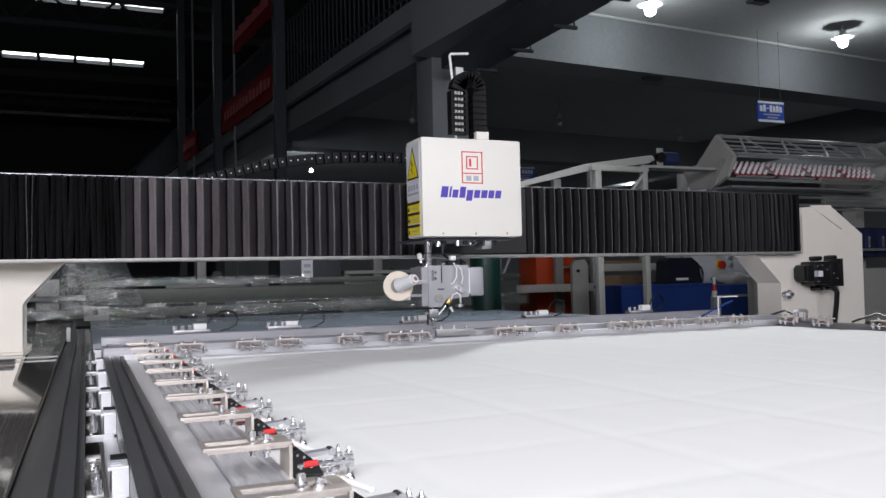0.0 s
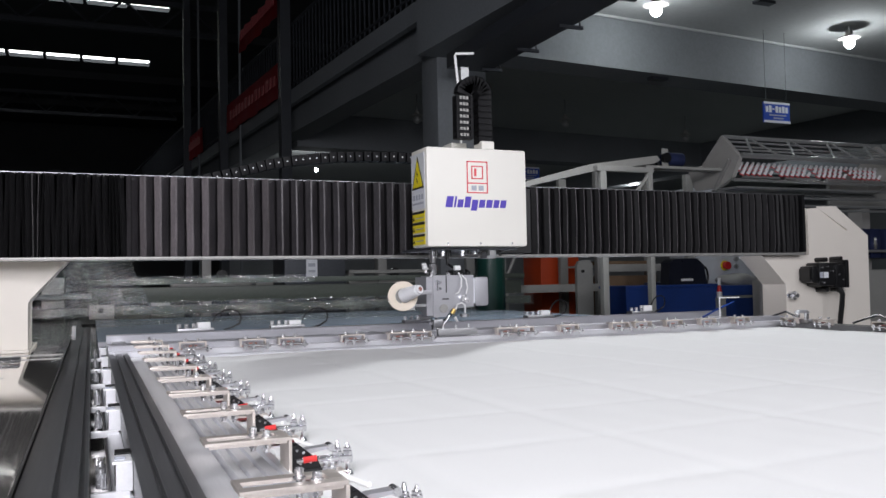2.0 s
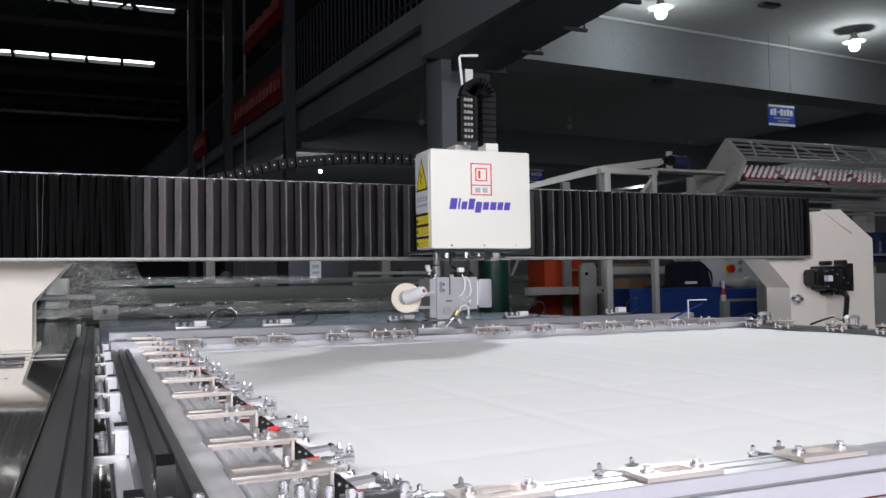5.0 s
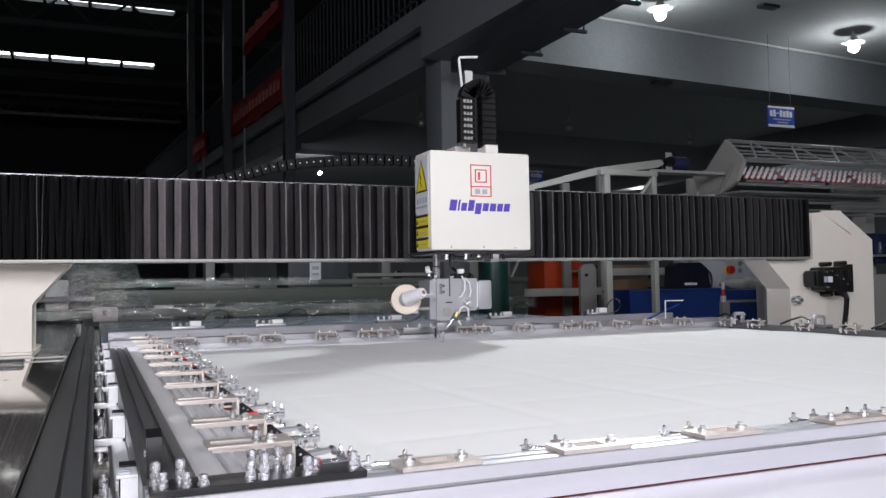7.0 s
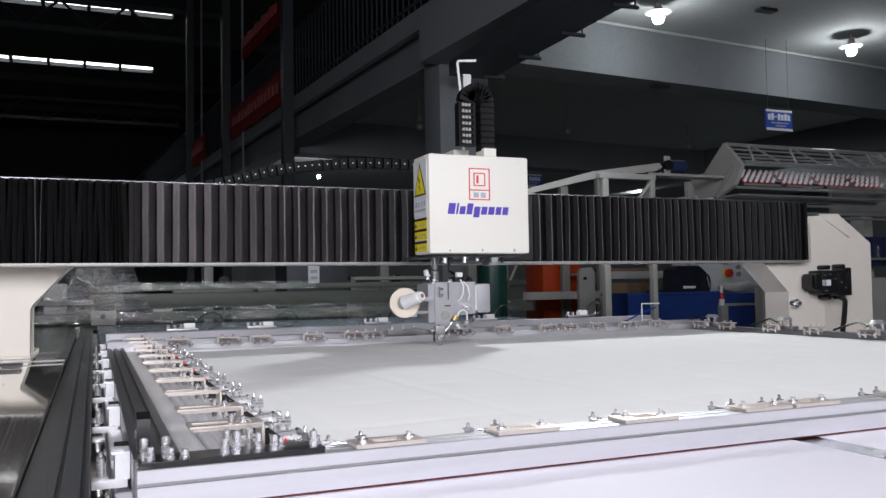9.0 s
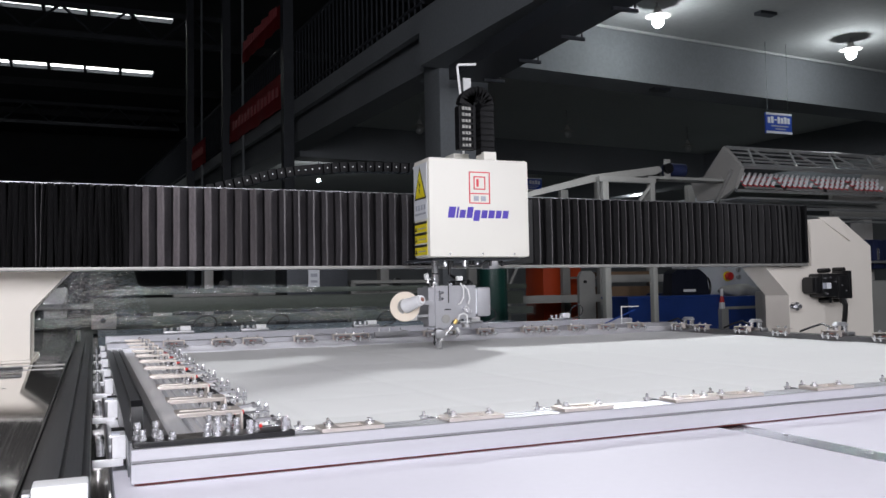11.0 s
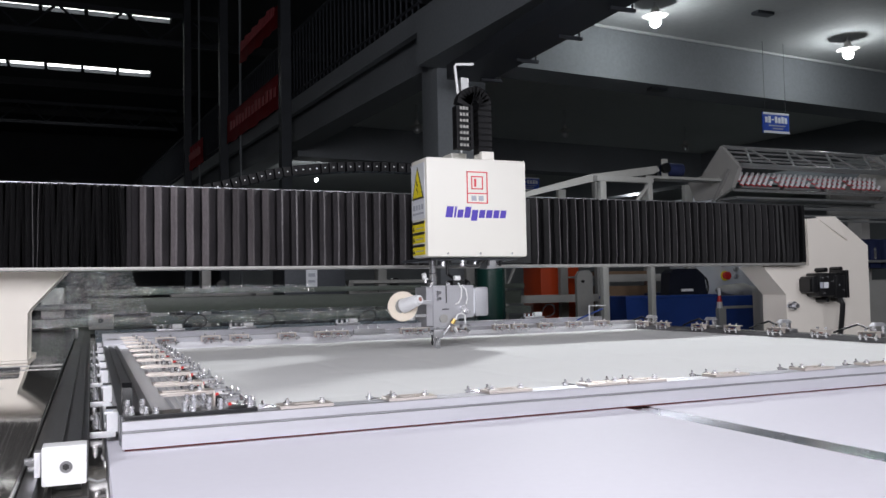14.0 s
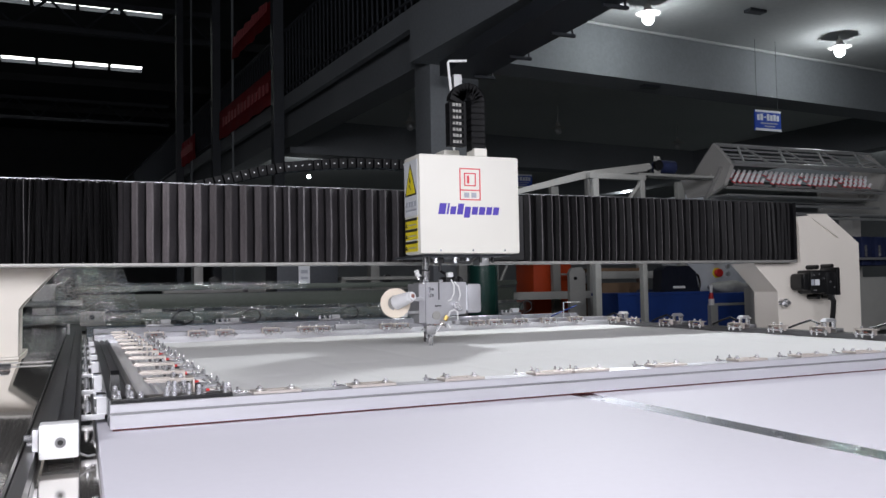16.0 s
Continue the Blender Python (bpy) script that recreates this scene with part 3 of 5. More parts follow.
part("emblem_bar", box((ex(0.36), F, 1.418), (ex(0.46), 2.7502, 1.447)), LOGO_R, cover)
part("emblem_bar", box((ex(0.22), F, 1.366), (ex(0.45), 2.7502, 1.384)), INK_G, cover)
part("emblem_bar", box((ex(0.56), F, 1.366), (ex(0.79), 2.7502, 1.384)), INK_G, cover)
x = 1.178
for w, h, drop in ((0.033, 0.040, 0), (0.013, 0.040, 0), (0.028, 0.029, 0), (0.029, 0.040, 0), (0.030, 0.029, 0.011), (0.029, 0.029, 0), (0.030, 0.029, 0), (0.028, 0.029, 0), (0.029, 0.029, 0)):
    z0, z1, s = 1.303 - drop, 1.303 + h, 0.18
    part("wordmark_bar", prism(bmesh.new(), [(x + (z0 - 1.303) * s, z0), (x + w - 0.006 + (z0 - 1.303) * s, z0), (x + w - 0.006 + (z1 - 1.303) * s, z1), (x + (z1 - 1.303) * s, z1)], "y", F, 2.7502), LOGO_B, cover)
    x += w
# stickers on the side of the case
S0 = 1.1055
side = part("warning_sticker", box((S0, 2.768, 1.30), (1.1072, 2.898, 1.505)), LABELW, cover, "white sticker with a yellow warning triangle")
part("triangle_border", prism(bmesh.new(), [(2.775, 1.375), (2.890, 1.375), (2.834, 1.496)], "x", S0 - 0.001, S0), INK, side)
part("triangle", prism(bmesh.new(), [(2.786, 1.381), (2.879, 1.381), (2.834, 1.482)], "x", S0 - 0.002, S0 - 0.001), YELLOW, side)
part("bolt_sign", prism(bmesh.new(), [(2.826, 1.392), (2.842, 1.412), (2.834, 1.42), (2.846, 1.45), (2.828, 1.428), (2.836, 1.416)], "x", S0 - 0.003, S0 - 0.002), INK, side)
for k in range(4):
    part("writing_bar", box((S0 - 0.001, 2.782 + 0.027 * k, 1.335), (S0, 2.800 + 0.027 * k, 1.354)), INK_G, side)
part("writing_bar", box((S0 - 0.001, 2.78, 1.318), (S0, 2.887, 1.325)), INK_G, side)
for k, z in enumerate((1.262, 1.222, 1.178)):
    lab = part("yellow_label", box((S0, 2.772, z - 0.008), (1.1072, 2.893, z + 0.030)), YELLOW, cover)
    part("label_head", box((S0 - 0.001, 2.772, z + 0.021), (S0, 2.893, z + 0.030)), INK, lab)
    part("label_sign", prism(bmesh.new(), [(2.872, z - 0.002), (2.890, z - 0.002), (2.881, z + 0.014)], "x", S0 - 0.001, S0), INK, lab)
    part("writing_bar", box((S0 - 0.001, 2.785, z + 0.004), (S0, 2.86, z + 0.007)), INK_G, lab)

# arm of the head
part("shaft", cyl(cyl(bmesh.new(), (1.158, 2.83, 1.10), (1.158, 2.83, 1.16), 0.0135, 20), (1.158, 2.83, 1.055), (1.158, 2.83, 1.10), 0.016, 20), CHROME, head)
part("shaft_collar", cyl(bmesh.new(), (1.158, 2.83, 1.098), (1.158, 2.83, 1.103), 0.0145, 20), BLACK, head)
arm = part("head_body", prism(bmesh.new(), [(1.136, 0.906), (1.185, 0.906), (1.205, 0.932), (1.296, 0.941), (1.298, 1.057), (1.137, 1.057)], "y", 2.78, 2.90), HEAD, head)
part("side_cover", prism(bmesh.new(), [(2.785, 0.912), (2.895, 0.935), (2.895, 1.052), (2.785, 1.052)], "x", 1.112, 1.137), HEAD, arm)
part("slot", box((1.186, 2.7785, 0.994), (1.190, 2.7805, 1.055)), INK, arm)
part("bar_clip", box((1.146, 2.768, 1.003), (1.152, 2.78, 1.04)), CHROME, arm)
for x, z in ((1.161, 1.032), (1.161, 1.010), (1.115, 1.0)):
    part("screw", cyl(bmesh.new(), (x, 2.772, z), (x, 2.781, z), 0.005, 10), CHROME, arm)
part("oval_badge", cyl(bmesh.new(), (1.176, 2.776, 0.937), (1.176, 2.781, 0.937), 0.016, 24), TRIM, arm)
part("hole_plate", box((1.172, 2.777, 0.969), (1.196, 2.7805, 0.973)), INK, arm)
mot = part("head_motor", box((1.303, 2.78, 0.942), (1.360, 2.875, 1.050), 0.010), MOTOR, head, "satin aluminium drive motor")
part("motor_flange", box((1.2985, 2.785, 0.952), (1.306, 2.87, 1.045), 0.002), LABELW, mot)
part("motor_gap", box((1.3055, 2.783, 1.02), (1.309, 2.8, 1.046)), INK, mot)
part("motor_gap", box((1.3055, 2.783, 0.945), (1.309, 2.8, 0.962)), INK, mot)
# fittings above the arm
for x, z, r in ((1.118, 1.085, 0.010), (1.125, 1.075, 0.013), (1.137, 1.068, 0.010), (1.258, 1.072, 0.012), (1.284, 1.068, 0.013), (1.205, 1.066, 0.008)):
    part("air_fitting", cyl(cyl(bmesh.new(), (x, 2.80, z - 0.018), (x, 2.80, z), r * 0.8, 8), (x, 2.79, z - 0.004), (x, 2.815, z + 0.004), r * 0.6, 8), ZINC if r < 0.012 else BLACK, arm)
part("knob", cyl(bmesh.new(), (1.108, 2.795, 1.10), (1.113, 2.80, 1.083), 0.009, 14), WHITE_P, arm)
part("clip", box((1.225, 2.78, 1.075), (1.248, 2.80, 1.092), 0.004), WHITE_P, arm)
part("valve_block", box((1.225, 2.80, 1.057), (1.275, 2.85, 1.076), 0.003), BLACK, arm)
part("air_tube", wire(bmesh.new(), [(1.235, 2.775, 1.066), (1.244, 2.768, 1.045), (1.243, 2.768, 1.015), (1.232, 2.770, 0.993), (1.222, 2.776, 0.988)], 0.0028), WHITE_P, arm)
part("air_tube", wire(bmesh.new(), [(1.247, 2.775, 1.058), (1.262, 2.768, 1.04), (1.268, 2.768, 1.01), (1.263, 2.772, 0.988)], 0.0028), WHITE_P, arm)
part("air_tube", wire(bmesh.new(), [(1.215, 2.765, 0.925), (1.222, 2.760, 0.95), (1.238, 2.758, 0.956), (1.252, 2.760, 0.948), (1.255, 2.765, 0.918)], 0.0032), WHITE_P, arm)
part("tension_unit", cyl(cyl(bmesh.new(), (1.252, 2.765, 0.972), (1.252, 2.781, 0.972), 0.012, 14), (1.262, 2.760, 0.962), (1.262, 2.781, 0.962), 0.009, 12), ZINC, arm)
part("brass_fitting", cyl(bmesh.new(), (1.205, 2.768, 0.918), (1.214, 2.766, 0.934), 0.008, 8), BRASS, arm)
part("sensor_cup", cyl(bmesh.new(), (1.252, 2.765, 0.905), (1.252, 2.765, 0.915), 0.018, 16), ALU_DULL, arm)
part("white_wedge", cyl(bmesh.new(), (1.222, 2.76, 0.888), (1.212, 2.762, 0.905), 0.003, 8, 0.006), WHITE_P, arm)
foot = part("presser_bar", cyl(bmesh.new(), (1.1575, 2.80, 0.838), (1.1575, 2.80, 0.915), 0.0045, 10), CHROME, head)
part("presser_block", box((1.140, 2.785, 0.868), (1.176, 2.815, 0.898), 0.002), ALU_DULL, foot)
part("presser_arm", wire(bmesh.new(), [(1.176, 2.795, 0.875), (1.190, 2.79, 0.892), (1.204, 2.79, 0.910)], 0.0035), ZINC, foot)
part("side_screw", cyl(bmesh.new(), (1.126, 2.80, 0.884), (1.142, 2.80, 0.884), 0.006, 10), ZINC, foot)
part("foot_yoke", box((1.148, 2.788, 0.836), (1.155, 2.812, 0.870), 0.001), CHROME, foot)
part("needle_clamp", cyl(bmesh.new(), (1.1665, 2.798, 0.858), (1.1665, 2.798, 0.885), 0.0055, 12), ZINC, foot)
part("foot_spring", cyl(cyl(bmesh.new(), (1.139, 2.80, 0.842), (1.139, 2.80, 0.880), 0.0032, 10), (1.139, 2.80, 0.850), (1.139, 2.80, 0.856), 0.0055, 10), BLACK, foot)
part("presser_foot", cyl(bmesh.new(), (1.1625, 2.80, 0.827), (1.1625, 2.80, 0.832), 0.008, 12), CHROME, foot)
part("needle", cyl(bmesh.new(), (1.1675, 2.80, 0.828), (1.1675, 2.80, 0.87), 0.0018, 8), CHROME, foot)
# thread cone and disc
reel = part("thread_disc", cyl(bmesh.new(), (1.002, 2.735, 0.985), (0.998, 2.720, 0.987), 0.052, 40), IVORY, head, "ivory disc behind a white thread cone")
part("disc_rim", cyl(bmesh.new(), (0.998, 2.7198, 0.987), (0.9978, 2.718, 0.987), 0.027, 28), TRIM, reel)
cone = bmesh.new()
a_, d_ = Vector((1.000, 2.718, 0.988)), Vector((0.030, -0.062, 0.020))
for k in range(7):
    r_ = 0.0255 - 0.0010 * k
    cyl(cone, a_ + d_ * (k / 7), a_ + d_ * ((k + 0.82) / 7), r_, 28, r_ - 0.0004)
    cyl(cone, a_ + d_ * ((k + 0.82) / 7), a_ + d_ * ((k + 1) / 7), r_ - 0.0012, 28)
cyl(cone, a_ + d_, a_ + d_ * 1.14, 0.0165, 24, 0.0150)
part("thread_cone", cone, THREAD, reel, "white ribbed thread cone")
part("cone_tip", cyl(bmesh.new(), a_ + d_ * 1.141, a_ + d_ * 1.17, 0.0075, 14), COPPER, reel)
part("reel_bracket", box((1.03, 2.745, 0.990), (1.115, 2.757, 1.005), 0.003), HEAD, reel)
part("bobbin_base", cyl(bmesh.new(), (1.05, 2.79, 0.935), (1.05, 2.79, 0.955), 0.018, 14), WHITE_P, head)
part("bobbin_bracket", box((1.04, 2.79, 0.945), (1.12, 2.80, 0.955)), ALU_DULL, head)
for k in range(9):
    x = 1.16 + 0.035 * k
    part("under_bolt", cyl(bmesh.new(), (x, 2.80 + 0.02 * (k % 3), 1.128), (x, 2.80 + 0.02 * (k % 3), 1.149), 0.006 + 0.003 * (k % 2), 8), ZINC if k % 2 else BLACK, head)
part("hose", wire(bmesh.new(), [(1.26, 2.80, 1.15), (1.275, 2.79, 1.13), (1.32, 2.79, 1.128), (1.36, 2.80, 1.15)], 0.005), BLACK, head)
part("guide_block", box((1.365, 2.80, 1.118), (1.405, 2.86, 1.149), 0.003), ALU_DULL, head)
part("under_tube", wire(bmesh.new(), [(1.22, 2.84, 1.15), (1.22, 2.84, 1.10), (1.26, 2.86, 1.08)], 0.006), BLACK, head)
# stubs that hold the standing chain
part("chain_stub", box((1.348, 2.79, 1.5225), (1.400, 2.86, 1.558), 0.002), CASE, head)
part("chain_stub", box((1.278, 2.912, 1.44), (1.342, 3.0, 1.568), 0.002), CASE, gantry, "cream bracket that holds the standing chain")
part("stub_arm", box((1.278, 3.0, 1.44), (1.342, 3.2, 1.455)), CASE, gantry)

# standing chain loop above the head
loop = thing("standing_cable_chain", "black plastic cable chain standing in a loop above the head", "cable chain")
outer = []
for k in range(7):
    outer.append((1.292, 1.58 + 0.0232 * k, 0.0, 0.058))
for k in range(1, 12):
    a = math.pi - math.pi * k / 12
    outer.append((1.333 + 0.041 * math.cos(a), 1.737 + 0.040 * math.sin(a), math.pi - a, 0.052))
for k in range(8):
    outer.append((1.374, 1.730 - 0.0232 * k, math.pi, 0.050))
for i, (x, z, a, w) in enumerate(outer):
    b = bmesh.new()
    m = Matrix.Translation((x, 2.83, z)) @ Matrix.Rotation(a, 4, "Y")
    if i < 7:
        for s in (-1, 1):
            bx(b, (s * w / 2 - 0.006, -0.02, -0.0125), (s * w / 2 + 0.006, 0.02, 0.0125), 0.002, m)
        bx(b, (-w / 2, -0.018, -0.0125), (w / 2, 0.016, -0.003), 0, m)
    else:
        bx(b, (-w / 2 - 0.004, -0.02, -0.0135), (w / 2 + 0.004, 0.02, 0.0135), 0.003, m)
    ln = part("link", b, LINK, loop)
    if i < 7:
        for k in range(3):
            c = -0.013 + 0.013 * k
            part("crossbar", bx(bmesh.new(), (c - 0.0045, -0.012, -0.001), (c + 0.0045, -0.006, 0.011), 0, m), TRIM, ln)

# ---- the clamping frame, which travels with the cloth ----
DARK_RED = mat("dark_red_matte", (0.11, 0.014, 0.014), 0.9)
frame_ob = thing("clamping_frame", "aluminium clamping frame on rollers, holding the white cloth", "frame")
MOVERS.append((frame_ob, Matrix.Identity(4)))
FX0, FX1, FY0, FY1 = 0.044, 2.575, 0.420, 2.56


def profile_x(y, z, d, h, x0, x1):
    """An aluminium profile along x with grooves in its front and top."""
    o = [(y, z), (y, z + h * 0.55), (y + 0.011, z + h * 0.56), (y + 0.011, z + h * 0.65), (y, z + h * 0.66), (y, z + h - 0.001), (y + 0.001, z + h),
         (y + d * 0.36, z + h), (y + d * 0.36, z + h - 0.006), (y + d * 0.50, z + h - 0.006), (y + d * 0.50, z + h), (y + d * 0.78, z + h), (y + d * 0.78, z + h - 0.006), (y + d * 0.88, z + h - 0.006), (y + d * 0.88, z + h), (y + d, z + h), (y + d, z)]
    return prism(bmesh.new(), o, "x", x0, x1)


def profile_y(x, z, w, h, y0, y1, cuts):
    o = [(x, z), (x, z + h)]
    for c in cuts:
        o += [(x + w * (c - 0.05), z + h), (x + w * (c - 0.05), z + h - 0.006), (x + w * (c + 0.05), z + h - 0.006), (x + w * (c + 0.05), z + h)]
    o += [(x + w, z + h), (x + w, z)]
    b = bmesh.new()
    lo = [b.verts.new((u, y0, v)) for u, v in o]
    hi = [b.verts.new((u, y1, v)) for u, v in o]
    b.faces.new(lo)
    b.faces.new(hi[::-1])
    for i in range(len(o)):
        b.faces.new((lo[i], hi[i], hi[(i + 1) % len(o)], lo[(i + 1) % len(o)]))
    bmesh.ops.recalc_face_normals(b, faces=b.faces)
    return b


part("front_bar", profile_x(FY0, 0.8040, 0.050, 0.0430, FX0, FX1), ALU, frame_ob, "bright anodised aluminium profile")
# fills the gap under the bar: its shade and red fringe put into colour
part("felt_strip", box((FX0 + 0.004, FY0 + 0.002, 0.8015), (FX1, FY0 + 0.04, 0.8039)), DARK_RED, frame_ob, "dark red strip painting the shaded gap under the bar")
# strips laid in the grooves, painting the shade inside them
part("front_groove", box((FX0, FY0 + 0.004, 0.8284), (FX1, FY0 + 0.0108, 0.8317)), ALU_DULL, frame_ob, "dark strip standing for the shade in the bar's groove")
for a, b_ in ((0.36, 0.50), (0.78, 0.88)):
    part("top_groove", box((FX0, FY0 + 0.05 * a + 0.0003, 0.8408), (FX1, FY0 + 0.05 * b_ - 0.0003, 0.8435)), RAIL_GREY, frame_ob)
part("rear_bar", profile_x(FY1 - 0.06, 0.807, 0.038, 0.046, FX0, FX1), ALU, frame_ob)
part("rear_bar", profile_x(FY1 - 0.02, 0.812, 0.060, 0.058, FX0, FX1), REAR_ALU, frame_ob)
part("rear_rail", profile_x(2.90, 0.802, 0.05, 0.078, FX0, FX1), REAR_ALU, frame_ob)
for x in (0.06, 0.9, 1.75, 2.5):
    part("rear_tie", box((x, FY1 + 0.041, 0.815), (x + 0.04, 2.899, 0.86), 0.001), ALU_DULL, frame_ob)
part("rear_felt", box((FX0 + 0.01, FY1 - 0.05, 0.8015), (FX1, FY1, 0.8069)), COPPER, frame_ob)
part("side_rail", profile_y(0.042, 0.803, 0.052, 0.047, FY0 + 0.052, 2.899, (0.33, 0.72)), BLACK_RAIL, frame_ob, "black anodised rail with two grooves")
part("side_plate", box((0.0945, FY0 + 0.055, 0.806), (0.133, FY1 - 0.065, 0.838), 0.001), ALU_Y, frame_ob, "bright aluminium plate")
part("clamp_profile", profile_y(0.136, 0.806, 0.055, 0.038, FY0 + 0.055, FY1 - 0.065, (0.2, 0.5, 0.8)), ALU_Y, frame_ob)
part("right_rail", profile_y(2.512, 0.806, 0.065, 0.042, FY0 + 0.052, FY1 - 0.061, (0.3, 0.7)), RAIL_GREY, frame_ob)
for x in (0.042 + 0.052 * 0.385, 0.042 + 0.052 * 0.775):
    part("groove_edge", box((x, FY0 + 0.055, 0.8501), (x + 0.0009, 2.89, 0.8504)), ALU_DULL, frame_ob, "thin bright line along the groove edge")
corner = part("corner_plate", box((0.046, FY0 + 0.002, 0.8475), (0.252, FY0 + 0.05, 0.8545), 0.001), BLACK, frame_ob, "black corner plate with a cluster of bolts")
for x, dy, h in ((0.052, 0.030, 0.022), (0.0575, 0.018, 0.014), (0.075, 0.034, 0.022), (0.079, 0.018, 0.012), (0.094, 0.012, 0.010), (0.138, 0.014, 0.016), (0.150, 0.008, 0.026), (0.143, 0.036, 0.024),
                 (0.170, 0.040, 0.024), (0.177, 0.020, 0.020), (0.193, 0.010, 0.018), (0.203, 0.022, 0.012), (0.240, 0.012, 0.018), (0.247, 0.026, 0.010)):
    z = 0.8545
    b = cyl(bmesh.new(), (x, FY0 + dy, z), (x, FY0 + dy, z + h), 0.0034, 12)
    cyl(b, (x, FY0 + dy, z), (x, FY0 + dy, z + h * 0.22), 0.0056, 16)
    cyl(b, (x, FY0 + dy, z + h * 0.30), (x, FY0 + dy, z + h * 0.52), 0.0050, 6)
    cyl(b, (x, FY0 + dy, z + h * 0.62), (x, FY0 + dy, z + h * 0.95), 0.0047, 16)
    part("bolt", b, ZINC, corner)
latch = part("latch", prism(bmesh.new(), [(0.500, 0.8508), (0.545, 0.8508), (0.545, 0.880), (0.537, 0.894), (0.518, 0.897), (0.505, 0.890), (0.500, 0.875)], "x", 0.047, 0.062), BLACK, frame_ob, "black plastic latch block")
part("pin", cyl(bmesh.new(), (0.046, 0.525, 0.870), (0.063, 0.525, 0.870), 0.006, 10), ZINC, latch)
for x, z in ((0.3466, 0.922), (0.66, 0.918), (1.16, 0.920), (1.68, 0.92), (2.18, 0.925)):
    c = part("sensor_block", box((x - 0.015, 2.91, 0.892), (x + 0.028, 2.94, z - 0.010), 0.003), WHITE_P, frame_ob, "white connector block with a looped cable")
    part("sensor_bracket", box((x - 0.08, 2.905, 0.880), (x + 0.04, 2.945, 0.892), 0.003), ALU_DULL, c)
    for dx in (-0.055, -0.03, -0.005):
        part("bolt", cyl(bmesh.new(), (x + dx - 0.02, 2.915, 0.892), (x + dx - 0.02, 2.915, 0.908), 0.007, 8), ZINC, c)
    part("cable", wire(bmesh.new(), [(x + 0.035, 2.925, z - 0.01), (x + 0.05, 2.93, z + 0.012), (x + 0.075, 2.94, z + 0.026), (x + 0.105, 2.95, z + 0.03), (x + 0.13, 2.96, z + 0.02), (x + 0.142, 2.97, z), (x + 0.135, 2.97, z - 0.02), (x + 0.11, 2.97, z - 0.034), (x + 0.08, 2.96, z - 0.04)], 0.003), BLACK, c)
stop = part("stop_plate", box((1.04, 2.485, 0.858), (1.18, 2.50, 0.880), 0.001), ALU_DULL, frame_ob)
for k in range(3):
    part("bolt", cyl(bmesh.new(), (1.06 + 0.045 * k, 2.492, 0.880), (1.06 + 0.045 * k, 2.492, 0.892), 0.004, 8), ZINC, stop)
hook = part("corner_hook", box((2.30, 2.60, 0.855), (2.304, 2.604, 0.950)), WHITE_P, frame_ob, "thin white hook arm")
part("hook_arm", box((2.304, 2.60, 0.946), (2.40, 2.604, 0.950)), WHITE_P, hook)
part("hook_tube", wire(bmesh.new(), [(2.20, 2.61, 0.865), (2.30, 2.62, 0.90), (2.40, 2.63, 0.93)], 0.004), BLUE, hook)
for k in range(26):
    x = 0.12 + 0.094 * k
    part("bar_screw", cyl(bmesh.new(), (x, FY1 + 0.006, 0.858), (x, FY1 + 0.006, 0.866), 0.0045, 8), ZINC, frame_ob)

# belt rail that travels beside the frame, with its end block
rail_ob = thing("belt_rail", "black anodised belt rail with a white aluminium end block", "rail")
MOVERS.append((rail_ob, Matrix.Identity(4)))
part("rail_profile", profile_y(-0.058, 0.783, 0.054, 0.047, 0.320, 4.7, (0.42, 0.88)), BLACK_RAIL, rail_ob)
blk = part("end_block", box((-0.061, 0.281, 0.787), (-0.005, 0.320, 0.840), 0.003), WHITE_P, rail_ob, "white end block with a dark socket screw")
part("socket_screw", cyl(bmesh.new(), (-0.031, 0.2795, 0.812), (-0.031, 0.2815, 0.812), 0.008, 18), ALU_DULL, blk)
part("socket", cyl(bmesh.new(), (-0.031, 0.2785, 0.812), (-0.031, 0.2798, 0.812), 0.0045, 6), INK, blk)
part("side_lug", box((-0.070, 0.285, 0.80), (-0.062, 0.310, 0.833), 0.001), ALU, blk)
part("pin", cyl(bmesh.new(), (-0.082, 0.297, 0.820), (-0.062, 0.297, 0.820), 0.005, 10), ZINC, blk)
part("pin", cyl(bmesh.new(), (-0.078, 0.297, 0.810), (-0.062, 0.297, 0.810), 0.004, 10), ZINC, blk)
for x in (-0.058 + 0.054 * 0.475, -0.058 + 0.054 * 0.935):
    part("groove_edge", box((x, 0.321, 0.8301), (x + 0.0009, 4.69, 0.8304)), ALU_DULL, rail_ob, "thin bright line along the groove edge")
part("sensor_flag", box((-0.078, 3.90, 0.814), (-0.063, 3.94, 0.872), 0.001), WHITE_P, rail_ob, "small white sensor flag")
part("lower_guide", box((-0.05, 0.325, 0.7725), (-0.012, 5.2, 0.782)), BLACK, rail_ob)
part("cable", wire(bmesh.new(), [(-0.004, 0.300, 0.79), (0.008, 0.305, 0.783), (0.018, 0.315, 0.783)], 0.002), TUBE, rail_ob)

